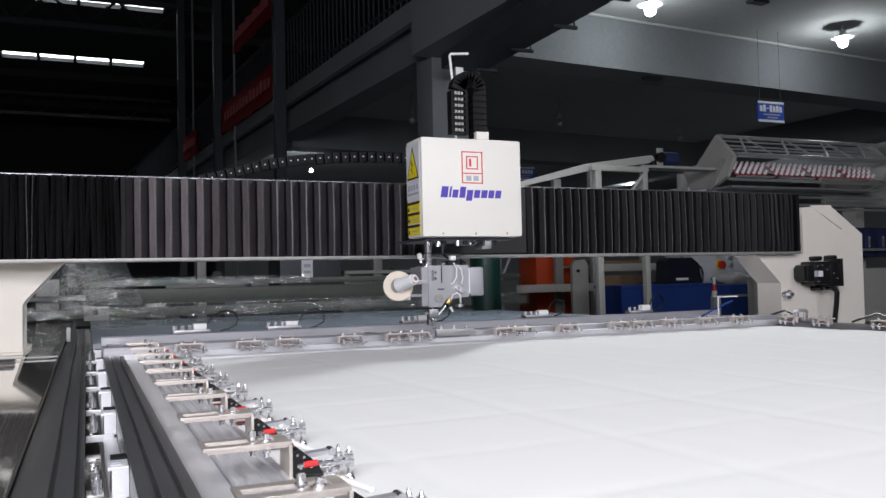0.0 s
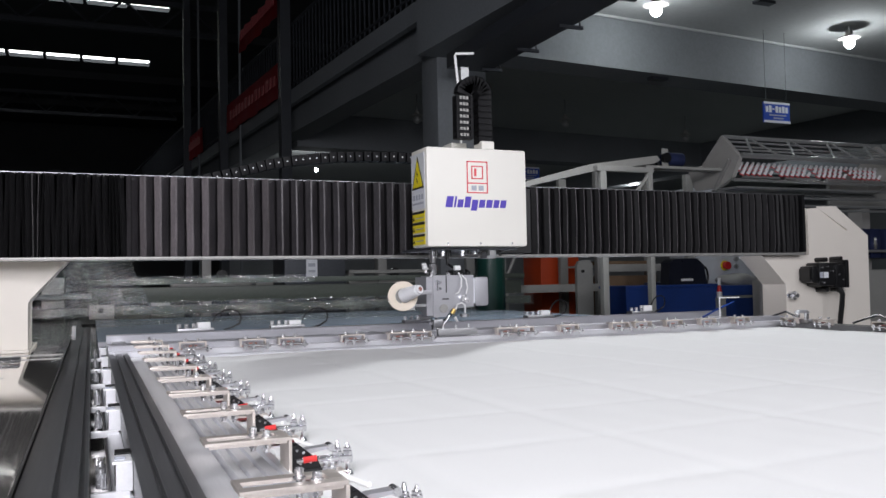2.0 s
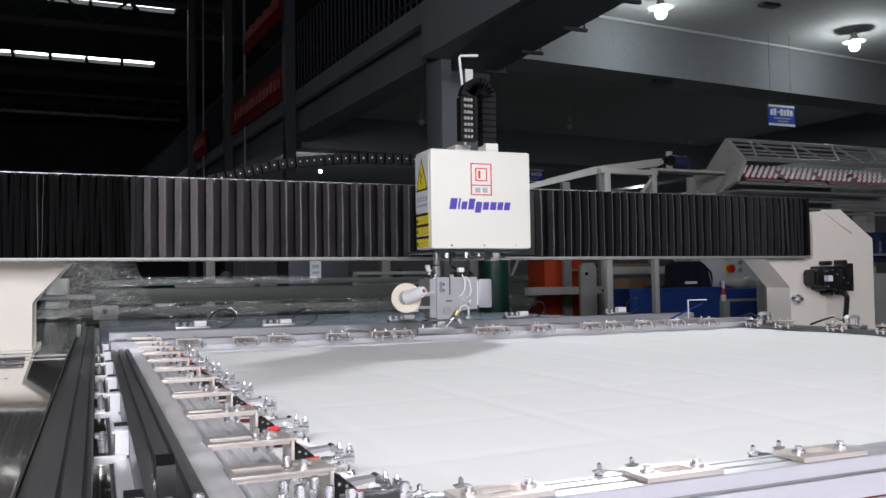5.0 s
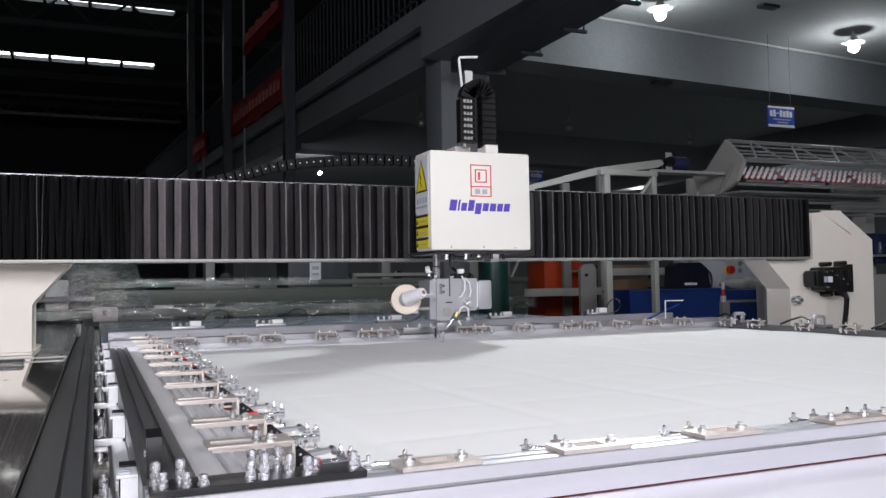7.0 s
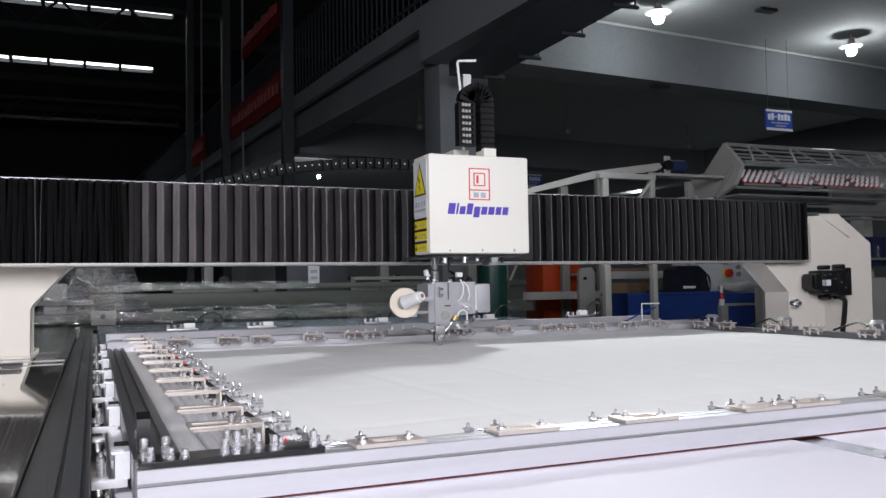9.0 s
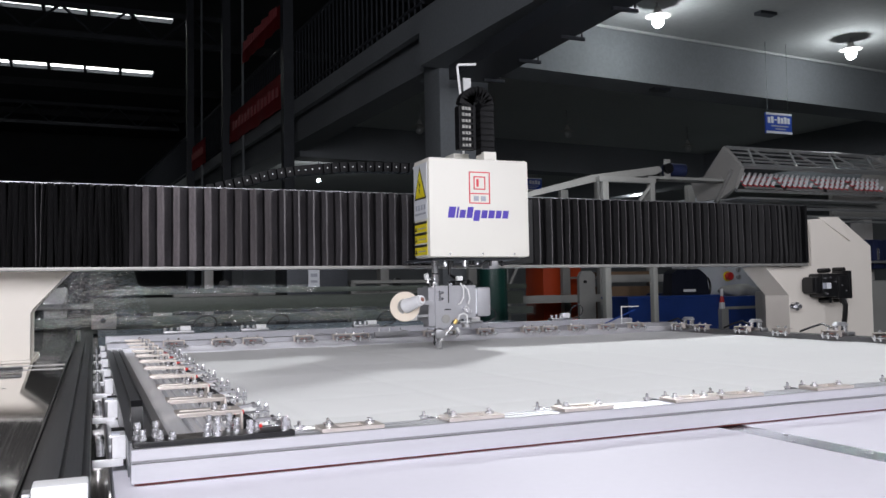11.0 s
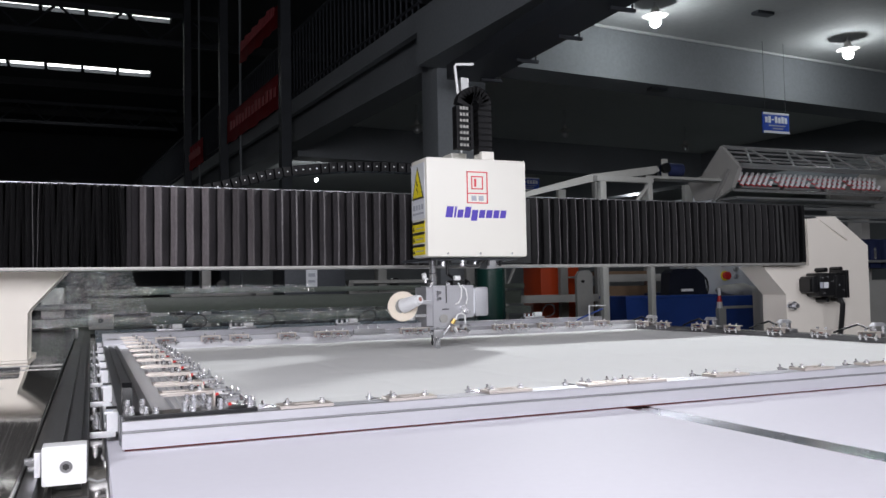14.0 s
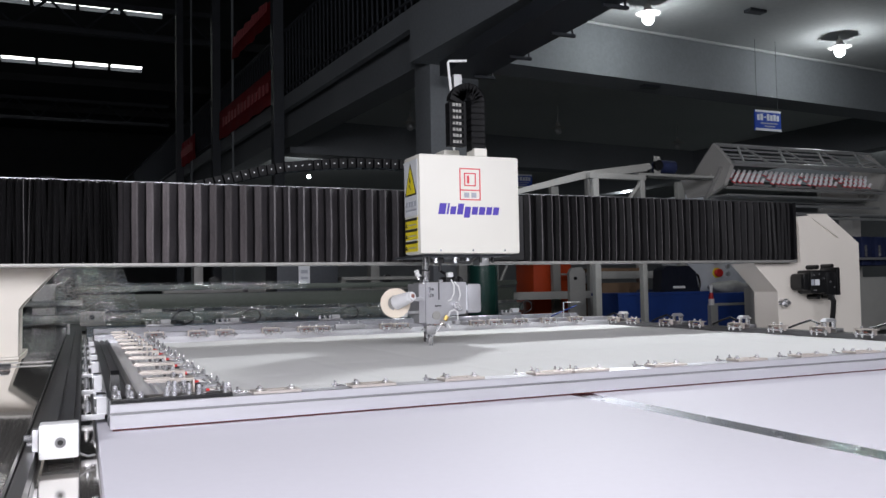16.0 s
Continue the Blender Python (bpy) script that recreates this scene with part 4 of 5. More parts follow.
# roller carriages between the rails
WHITE_M = mat("bright_satin_steel", (0.86, 0.86, 0.88), 0.3, 0.3, 0.05, 30, 300, 0, 0.08)
for y, s in ((0.56, 1), (0.985, 1), (1.40, 1), (1.685, 1), (2.07, 1), (2.44, 1), (2.8, 1)):
    car = thing("roller_carriage", "bright steel roller carriage beside the black rail", "roller carriage", "roller carriages")
    part("bracket", box((0.020, -0.021, 0.8445), (0.0412, 0.021, 0.848), 0.001), WHITE_M, car)
    part("front_plate", box((0.024, -0.021, 0.815), (0.0412, -0.018, 0.8445)), WHITE_M, car)
    part("core", box((0.026, -0.012, 0.812), (0.0412, 0.014, 0.8445)), BLACK, car)
    part("lower_arm", box((-0.002, -0.033, 0.808), (0.038, -0.025, 0.818), 0.001), WHITE_M, car)
    for dy in (-0.022, 0.022):
        part("roller", cyl(bmesh.new(), (0.009, dy, 0.822), (0.009, dy, 0.838), 0.0055, 18), ZINC, car)
        part("roller_cap", cyl(bmesh.new(), (0.009, dy, 0.838), (0.009, dy, 0.843), 0.003, 12), ZINC, car)
    for dy in (-0.008, 0.002):
        part("slot", box((0.023, dy - 0.003, 0.8475), (0.034, dy + 0.003, 0.8492)), INK_G, car)
    part("pad", box((0.024, 0.024, 0.80), (0.0412, 0.05, 0.849)), BLACK, car)
    MOVERS.append((car, Matrix.Translation((0, y, 0))))
slide = thing("slide_plate", "bright aluminium strip under the roller carriages", "plate")
part("strip", box((0.022, 0.68, 0.801), (0.0415, FY1, 0.812), 0.001), ALU_Y, slide)
MOVERS.append((slide, Matrix.Identity(4)))


# clamps of the side: slotted bracket, toggle lever with red grip, two spindles
def side_clamp():
    c = thing("toggle_clamp", "steel toggle clamp with red grip on a slotted bracket", "clamp", "side clamps")
    b = bmesh.new()
    for y0, y1 in ((-0.023, -0.009), (0.009, 0.023)):
        bx(b, (0.104, y0, 0.8765), (0.191, y1, 0.8800), 0.0006)
    for x0, x1 in ((0.104, 0.109), (0.179, 0.191)):
        bx(b, (x0, -0.0089, 0.8765), (x1, 0.0089, 0.8800))
    br_ = part("bracket", b, NICKEL, c, "nickel plated slotted bracket")
    for y0, y1 in ((-0.0225, -0.020), (0.020, 0.0225)):
        part("bracket_rib", box((0.108, y0, 0.8740), (0.187, y1, 0.8764)), NICKEL, br_)
    part("bracket_leg", box((0.1885, -0.023, 0.8365), (0.192, 0.023, 0.8764), 0.0008), NICKEL, br_)
    for dx, dy, z in ((0.156, 0.002, 0.8895), (0.168, -0.010, 0.8875)):
        g = cyl(bmesh.new(), (dx, dy, 0.864), (dx, dy, z), 0.0028, 12)
        cyl(g, (dx, dy, 0.8801), (dx, dy, 0.8815), 0.0054, 16)
        cyl(g, (dx, dy, 0.8815), (dx, dy, z - 0.001), 0.0040, 12)
        cyl(g, (dx, dy, 0.868), (dx, dy, 0.8755), 0.0048, 6)
        part("bolt", g, ZINC, br_)
    part("foot", box((0.192, -0.021, 0.8365), (0.250, 0.021, 0.8390), 0.0006), NICKEL, br_)
    part("base_pad", box((0.1925, -0.0215, 0.8330), (0.252, 0.0215, 0.8364)), DARK_RED, c, "dark red pad under the clamp")
    part("base_plate", box((0.1935, -0.014, 0.8391), (0.226, 0.014, 0.8425), 0.001), BLACK, c)
    for sy in (-0.0105, 0.0075):
        hinge = part("hinge_plate", prism(bmesh.new(), [(0.194, 0.8425), (0.226, 0.8425), (0.222, 0.851), (0.211, 0.861), (0.202, 0.868), (0.195, 0.866)], "y", sy, sy + 0.003), BLACK, c)
        for dx, dz in ((0.1995, 0.8625), (0.2065, 0.8600), (0.214, 0.8495), (0.203, 0.849)):
            part("rivet", cyl(bmesh.new(), (dx, sy - 0.0012, dz), (dx, sy + 0.0042, dz), 0.0016, 8), CHROME, hinge)
    lev = part("lever", prism(bmesh.new(), [(0.203, 0.8555), (0.214, 0.8575), (0.240, 0.8610), (0.2405, 0.8640), (0.214, 0.8625), (0.204, 0.8605)], "y", -0.0070, 0.0070), HEAD, c, "flat grey steel lever")
    part("lever_end", cyl(bmesh.new(), (0.238, -0.0072, 0.8615), (0.238, 0.0072, 0.8615), 0.0042, 12), CHROME, lev)
    grip = part("grip", cyl(bmesh.new(), (0.205, -0.0165, 0.8530), (0.219, -0.0180, 0.8545), 0.0034, 10), RED, c, "red vinyl grip")
    part("grip_pin", cyl(bmesh.new(), (0.198, -0.0158, 0.8522), (0.205, -0.0165, 0.8530), 0.0024, 10), CHROME, grip)
    for dy in (-0.0065, 0.0045):
        part("hold_bar", box((0.220, dy, 0.8470), (0.262, dy + 0.002, 0.8515), 0.0005), CHROME, c)
    for dx, dy, top in ((0.246, -0.001, 0.8675), (0.2575, -0.001, 0.8640)):
        g = cyl(bmesh.new(), (dx, dy, 0.834), (dx, dy, top - 0.005), 0.0022, 10)
        cyl(g, (dx, dy, 0.8518), (dx, dy, 0.8555), 0.0054, 6)
        cyl(g, (dx, dy, 0.8430), (dx, dy, 0.8466), 0.0054, 6)
        cyl(g, (dx, dy, 0.8566), (dx, dy, 0.8590), 0.0046, 6)
        cyl(g, (dx, dy, top - 0.006), (dx, dy, top), 0.0030, 10, 0.0012)
        cyl(g, (dx, dy, 0.8305), (dx, dy, 0.8350), 0.0066, 14, 0.0045)
        part("spindle", g, CHROME, c)
    for dx in (0.230, 0.237):
        g = cyl(bmesh.new(), (dx, -0.013, 0.8391), (dx, -0.013, 0.8470), 0.0024, 10)
        cyl(g, (dx, -0.013, 0.8391), (dx, -0.013, 0.8430), 0.0044, 6)
        part("bolt", g, CHROME, c)
    part("cloth_tab", wire(bmesh.new(), [(0.243, -0.018, 0.836), (0.252, -0.040, 0.8335), (0.261, -0.068, 0.8325)], 0.0030, 8), CLOTH, c)
    return c


one = side_clamp()
MOVERS.append((one, Matrix.Translation((0, 0.657, 0))))
for k in (-0.74, 1, 2, 3, 4, 5, 6, 7, 8, 9):
    MOVERS.append((copy_thing(one, Matrix.Identity(4)), Matrix.Translation((0, 0.657 + 0.211 * k, 0))))


# clamps on the front bar: slotted plate, two bolts, spindles behind
def plate_clamp():
    c = thing("plate_clamp", "slotted nickel plate clamp with bolts on the front bar", "clamp", "front clamps")
    b = bmesh.new()
    bx(b, (-0.045, 0.002, 0.8475), (0.045, 0.012, 0.8525))
    bx(b, (-0.045, 0.036, 0.8475), (0.045, 0.046, 0.8525))
    bx(b, (-0.045, 0.012, 0.8475), (-0.018, 0.036, 0.8525))
    bx(b, (0.018, 0.012, 0.8475), (0.045, 0.036, 0.8525))
    p = part("plate", b, NICKEL, c)
    for dx in (-0.030, 0.030):
        g = cyl(bmesh.new(), (dx, 0.024, 0.8525), (dx, 0.024, 0.8600), 0.0038, 12)
        cyl(g, (dx, 0.024, 0.8525), (dx, 0.024, 0.8555), 0.007, 14)
        part("bolt", g, ZINC, p)
    for dx, dy in ((-0.066, 0.052), (-0.022, 0.06)):
        g = cyl(bmesh.new(), (dx, dy, 0.829), (dx, dy, 0.858), 0.0026, 10)
        cyl(g, (dx, dy, 0.842), (dx, dy, 0.847), 0.0056, 6)
        cyl(g, (dx, dy, 0.829), (dx, dy, 0.833), 0.008, 12)
        sp = part("spindle", g, CHROME, c)
        part("wing_nut", prism(bmesh.new(), [(dx - 0.008, 0.852), (dx - 0.003, 0.847), (dx + 0.003, 0.847), (dx + 0.008, 0.852), (dx + 0.002, 0.853), (dx, 0.8595), (dx - 0.002, 0.853)], "y", dy - 0.0018, dy + 0.0018), CHROME, sp)
    part("lever", wire(bmesh.new(), [(-0.078, 0.05, 0.842), (-0.055, 0.056, 0.847), (-0.03, 0.06, 0.843), (-0.02, 0.058, 0.839)], 0.0030, 8), CHROME, c)
    part("base", box((-0.075, 0.0505, 0.829), (-0.01, 0.07, 0.836), 0.001), ALU_DULL, c)
    return c


one = plate_clamp()
xs = [0.335, 0.525, 0.72, 0.932, 1.03, 1.245, 1.49, 1.69, 1.88, 2.08, 2.28]
MOVERS.append((one, Matrix.Translation((xs[0], FY0, 0))))
for x in xs[1:]:
    MOVERS.append((copy_thing(one, Matrix.Identity(4)), Matrix.Translation((x, FY0, 0))))


# clamps on the rear bar and the right rail: small pinkish bracket with bolts on the inner face
def face_clamp():
    c = thing("bracket_clamp", "small nickel bracket clamp with red grip and bolts", "clamp", "rear and right clamps")
    b = bmesh.new()
    bx(b, (-0.038, -0.022, 0.862), (0.038, 0.012, 0.866))
    bx(b, (-0.038, -0.022, 0.844), (-0.034, 0.0, 0.862))
    bx(b, (0.034, -0.022, 0.844), (0.038, 0.0, 0.862))
    p = part("bracket", b, NICKEL, c)
    part("pad", box((-0.034, -0.016, 0.843), (0.034, 0.0, 0.8465)), COPPER, c)
    part("grip", box((-0.012, -0.018, 0.851), (0.012, -0.012, 0.856), 0.002), COPPER, c)
    for dx in (-0.024, 0.0, 0.040):
        g = cyl(bmesh.new(), (dx, -0.026, 0.836), (dx, -0.026, 0.856), 0.0040, 10)
        cyl(g, (dx, -0.026, 0.843), (dx, -0.026, 0.850), 0.0075, 8)
        part("spindle", g, CHROME, c)
    for dx in (-0.02, 0.018):
        part("bolt", cyl(bmesh.new(), (dx, -0.004, 0.866), (dx, -0.004, 0.874), 0.005, 8), ZINC, p)
    part("lever", wire(bmesh.new(), [(-0.03, -0.024, 0.848), (0.0, -0.03, 0.849), (0.03, -0.028, 0.847), (0.05, -0.028, 0.843)], 0.0030, 8), CHROME, c)
    return c


one = face_clamp()
rear = [0.27, 0.442, 0.555, 0.75, 0.905, 0.976, 1.289, 1.353, 1.532, 1.744, 1.842, 1.981, 2.139, 2.30]
MOVERS.append((one, Matrix.Translation((rear[0], 2.5, 0.010))))
for x in rear[1:]:
    MOVERS.append((copy_thing(one, Matrix.Identity(4)), Matrix.Translation((x, 2.5, 0.010))))
for k, y in enumerate((0.75, 0.945, 1.14, 1.35, 1.57, 1.815, 2.025, 2.278, 2.44)):
    MOVERS.append((copy_thing(one, Matrix.Identity(4)), Matrix.Translation((2.512, y, 0.002)) @ Matrix.Rotation(radians(-90), 4, "Z")))


# fittings on top of the right rail
def rail_fitting():
    c = thing("rail_fitting", "chromed clamp fitting with a cable on the grey rail", "fitting", "right rail fittings")
    part("base", box((-0.02, -0.05, 0.848), (0.02, 0.05, 0.862), 0.002), ALU_DULL, c)
    part("cap", cyl(bmesh.new(), (0, 0, 0.885), (0, 0, 0.897), 0.03, 16, 0.02), ALU, c)
    for dx, dy in ((-0.015, -0.035), (-0.02, 0.0), (0.012, 0.035), (0.015, -0.01)):
        part("bolt", cyl(bmesh.new(), (dx, dy, 0.862), (dx, dy, 0.887), 0.007, 8), CHROME, c)
    part("cable", wire(bmesh.new(), [(0.0, 0.04, 0.875), (0.01, 0.09, 0.888), (0.0, 0.14, 0.872), (0.0, 0.19, 0.855)], 0.004), BLACK, c)
    return c


one = rail_fitting()
ys = (2.42, 1.995, 1.57, 1.14, 0.8)
MOVERS.append((one, Matrix.Translation((2.545, ys[0], 0))))
for y in ys[1:]:
    MOVERS.append((copy_thing(one, Matrix.Identity(4)), Matrix.Translation((2.545, y, 0))))

# ---- the cloth in the frame ----
b = bmesh.new()
nx, ny = 210, 190
X0, X1, Y0, Y1 = 0.200, 2.512, FY0 + 0.052, FY1 - 0.061
grid = []
for j in range(ny + 1):
    row = []
    for i in range(nx + 1):
        x, y = X0 + (X1 - X0) * i / nx, Y0 + (Y1 - Y0) * j / ny
        z = 0.8270 + 0.0030 * noise.noise((x * 1.6, y * 1.6, 3.0)) + 0.0020 * noise.noise((x * 5, y * 2.2, 7.0)) + 0.0009 * noise.noise((x * 14, y * 9, 2.0))
        # old fold lines divide the sheet into panels that lie at slightly different slopes
        u, v = (x + 0.05 * (y - 1.5)) / 0.31, (y - 0.03 * x + 0.02 * math.sin(x * 2.3)) / 0.235
        z += 0.0026 * abs((u % 2.0) - 1.0) * (0.55 + 0.45 * noise.noise((math.floor(u), math.floor(v) * 0.7, 5.0)))
        z += 0.0026 * abs((v % 2.0) - 1.0) * (0.60 + 0.40 * math.sin(x * 2.1 + math.floor(v)))
        z -= 0.0020 * math.exp(-(((u + 0.5) % 1.0 - 0.5) / 0.045) ** 2)
        z -= 0.0017 * math.exp(-(((v + 0.5) % 1.0 - 0.5) / 0.06) ** 2)
        row.append(b.verts.new((x, y, z)))
    grid.append(row)
for r0, r1 in zip(grid, grid[1:]):
    for i in range(nx):
        b.faces.new((r0[i], r0[i + 1], r1[i + 1], r1[i]))
ret = bmesh.ops.extrude_edge_only(b, edges=[e for e in b.edges if e.is_boundary])
for v in [g for g in ret["geom"] if isinstance(g, bmesh.types.BMVert)]:
    v.co.z = 0.8165
cloth = part("quilt_cloth", b, CLOTH)
tagged(cloth, "white quilt cloth with soft fold lines stretched in the frame", "cloth")
MOVERS.append((cloth, Matrix.Identity(4)))
hem = thing("cloth_edge_roll", "thin white rolled cloth edge along the side clamps", "cloth edge")
bb = bmesh.new()
wire(bb, [(0.205 + 0.006 * math.sin(k * 2.1), Y0 + 0.02 + (Y1 - Y0 - 0.04) * k / 60, 0.830) for k in range(61)], 0.004, 6)
part("roll", bb, CLOTH, hem)
MOVERS.append((hem, Matrix.Identity(4)))


# ---- behind the gantry: film-wrapped machine ----
wrapped = thing("wrapped_machine", "green-grey machine bed wrapped in clear film", "machine", at=(0, 0, -0.416))
wrapped.scale = (1.4, 1.4, 1.4)
part("upper_rail", box((-0.02, 4.78, 1.045), (2.6, 4.86, 1.075), 0.004), OLIVE, wrapped)
part("bed_beam", box((-0.02, 4.83, 0.945), (2.6, 5.0, 1.030), 0.006), OLIVE, wrapped)
part("lower_rail", box((-0.35, 4.70, 0.885), (2.6, 4.78, 0.930), 0.004), OLIVE, wrapped)
part("post", box((-0.24, 4.8, 0.298), (-0.13, 4.92, 1.09), 0.006), GREYM, wrapped)
part("corner_plate", box((-0.012, 4.69, 0.87), (0.11, 4.70, 0.945), 0.002), GREYM, wrapped)
part("hole", cyl(bmesh.new(), (0.045, 4.685, 0.915), (0.045, 4.69, 0.915), 0.013, 14), INK, wrapped)
for x in (0.3, 2.4):
    part("leg", box((x, 4.82, 0.298), (x + 0.1, 4.95, 0.945)), GREYM, wrapped)
part("cross_tube", wire(bmesh.new(), [(-0.35, 4.75, 0.99), (0.0, 4.75, 0.99)], 0.015), TUBE, wrapped)


def crumpled(name, x0, x1, z0, z1, y, nx, nz, amp, seed, taper=0.0):
    b = bmesh.new()
    g = []
    for j in range(nz + 1):
        row = []
        for i in range(nx + 1):
            u, v = i / nx, j / nz
            x = x0 + (x1 - x0) * u + taper * (v - 0.5) * (0.5 - u)
            z = z0 + (z1 - z0) * v
            n = noise.noise((x * 16 + z * 9 + seed, z * 20, seed)) + 0.4 * noise.noise((x * 38 - z * 60, z * 70, seed + 4)) + 0.5 * abs(noise.noise((x * 90 + z * 50, z * 120, seed + 9)))
            row.append(b.verts.new((x + 0.004 * n, y + amp * n, z + 0.006 * noise.noise((x * 25, seed, z)))))
        g.append(row)
    for r0, r1 in zip(g, g[1:]):
        for i in range(nx):
            b.faces.new((r0[i], r0[i + 1], r1[i + 1], r1[i]))
    part(name, b, FILM, wrapped, "crumpled clear film", smooth=True)


crumpled("film", -0.22, 0.24, 0.90, 1.20, 4.66, 110, 80, 0.014, 1.0, 0.25)
crumpled("film", -0.12, 0.12, 0.95, 1.20, 4.63, 70, 70, 0.012, 5.0, 0.2)
crumpled("film", 0.10, 2.6, 0.875, 0.955, 4.67, 420, 20, 0.007, 2.0)
crumpled("film", 0.10, 1.2, 1.045, 1.09, 4.76, 240, 14, 0.006, 3.0)
crumpled("film", -0.36, 0.10, 0.88, 0.95, 4.66, 110, 20, 0.008, 8.0)

# small machinery in the dark beyond
rng = random.Random(11)
for x, w, h, m in ((0.55, 0.09, 1.9, GREYM), (1.0, 0.06, 1.5, TUBE), (1.55, 0.10, 1.7, RACK), (2.05, 0.12, 2.2, GREYM), (2.75, 0.14, 1.6, RACK)):
    p = thing("machine_stand", "dim grey machine stand in the dark part of the hall", "stand", "machine stands")
    part("post", box((x * 1.9, 8.8, 0), (x * 1.9 + w, 8.95, h), 0.006), m, p)
    part("crosspiece", box((x * 1.9 - 0.3, 8.84, 1.02), (x * 1.9 + 0.5, 8.92, 1.07), 0.004), GREYM, p)
    part("gauge", cyl(bmesh.new(), (x * 1.9 + 0.2, 8.8, 1.14), (x * 1.9 + 0.2, 8.86, 1.14), 0.05, 14), BLACK, p)
board = thing("dark_cabinet", "tall dark cabinet with a pale label", "cabinet")
part("body", box((1.55, 7.2, 0), (2.1, 7.7, 1.65), 0.01), DARKSTEEL, board)
part("label", box((1.74, 7.195, 1.08), (1.84, 7.2, 1.26)), LABELW, board)
part("writing_bar", box((1.76, 7.192, 1.13), (1.82, 7.195, 1.15)), INK_G, board)
part("writing_bar", box((1.76, 7.192, 1.18), (1.82, 7.195, 1.21)), INK_G, board)
bench = thing("work_bench", "long pale work bench in the dim hall", "bench")
part("top", box((2.25, 7.6, 1.12), (3.1, 8.2, 1.15)), RACK, bench)
part("shelf", box((2.25, 7.6, 1.0), (3.1, 8.2, 1.03)), GREYM, bench)
for x in (2.25, 3.05):
    part("leg", box((x, 7.62, 0), (x + 0.05, 7.67, 1.12)), RACK, bench)
drum = part("green_drum", cyl(bmesh.new(), (2.90, 5.9, 0.0), (2.90, 5.9, 1.35), 0.12, 30), mat("dark_green_gloss", (0.008, 0.035, 0.028), 0.25, 0, 0.1))
tagged(drum, "glossy dark green steel drum", "drum")

# ---- shelving, cartons, bins ----
shelf = thing("storage_rack", "off-white perforated steel storage rack", "rack", "storage racks")
for x in (3.52, 4.63, 5.75):
    for y in (7.0, 7.7):
        p = part("upright", box((x, y, 0), (x + 0.09, y + 0.06, 2.1), 0.003), RACK, shelf)
        if y == 7.0:
            for k in range(9):
                part("hole", box((x + 0.03, y - 0.002, 0.82 + 0.06 * k), (x + 0.055, y, 0.845 + 0.06 * k)), INK, p)
for x0, x1 in ((3.61, 4.63), (4.72, 5.75)):
    for z in (0.90, 1.45) if x0 < 4 else (0.55, 1.09, 1.65):
        part("beam", box((x0, 7.0, z), (x1, 7.05, z + 0.075), 0.003), RACK, shelf)
        part("shelf_board", box((x0, 7.05, z + 0.05), (x1, 7.7, z + 0.07)), GREYM, shelf)
for a, b in (((3.6, 7.03, 1.0), (3.75, 7.03, 1.3)), ((4.72, 7.03, 0.95), (4.86, 7.03, 0.8)), ((4.72, 7.03, 1.12), (4.80, 7.03, 1.3))):
    part("brace", wire(bmesh.new(), [a, b], 0.014), RACK, shelf)
panel = thing("orange_cabinet", "orange-red steel cabinet behind the rack", "cabinet")
part("body", box((4.50, 7.9, 0), (4.98, 8.3, 1.6), 0.008), ORANGE, panel)
part("door_gap", box((4.74, 7.895, 0.1), (4.748, 7.9, 1.55)), INK, panel)
fan = thing("white_machine_cover", "off-white rounded machine cover", "cover")
part("shell", prism(bmesh.new(), [(4.36, 0.0), (4.36, 1.16), (4.39, 1.2), (4.50, 1.21), (4.54, 1.17), (4.55, 0.0)], "y", 6.95, 6.99), RACK, fan)
part("knob", cyl(bmesh.new(), (4.42, 6.93, 1.1), (4.42, 6.95, 1.1), 0.015, 12), BLACK, fan)
cart = thing("cardboard_carton", "brown cardboard carton lying on the rack", "carton")
part("box", box((4.76, 7.1, 1.1605), (5.3, 7.6, 1.20), 0.004), CARTON, cart)
cart = thing("cardboard_carton", "long brown carton on the lower shelf", "carton")
part("box", box((4.74, 7.08, 0.62), (5.4, 7.6, 1.05), 0.004), CARTON, cart)
for x, y in ((4.42, 6.2), (4.95, 6.25)):
    bin_ = thing("blue_bin", "blue plastic storage bin", "bin", "blue bins")
    part("body", prism(bmesh.new(), [(x, 0.0), (x - 0.03, 0.93), (x + 0.5, 0.93), (x + 0.47, 0.0)], "y", y, y + 0.4), BLUE, bin_)
    part("rim", box((x - 0.04, y - 0.015, 0.93), (x + 0.51, y + 0.415, 0.955), 0.004), BLUE, bin_)
stack = thing("blue_pallet_stack", "stack of blue sheets on a pallet", "stack")
part("sheet_block", box((5.5, 6.5, 0.15), (6.7, 7.2, 0.93), 0.006), BLUE, stack)
part("top_board", box((5.48, 6.48, 0.805), (6.72, 6.5, 0.83)), RACK, stack)
part("pallet", box((5.5, 6.5, 0.0), (6.7, 7.2, 0.15)), CARTON, stack)
chair = thing("electric_cart", "dark navy electric cart with red tail lights", "cart")
part("seat_back", prism(bmesh.new(), [(4.98, 0.90), (5.0, 1.16), (5.06, 1.20), (5.32, 1.20), (5.40, 1.14), (5.44, 0.92)], "y", 6.35, 6.48), NAVY, chair)
part("body", prism(bmesh.new(), [(5.0, 0.25), (4.96, 0.86), (5.05, 0.92), (5.36, 0.92), (5.44, 0.84), (5.40, 0.25)], "y", 6.3, 6.9), NAVY, chair)
part("seat", box((5.02, 6.36, 0.90), (5.4, 6.8, 0.98), 0.03), DBLUE, chair)
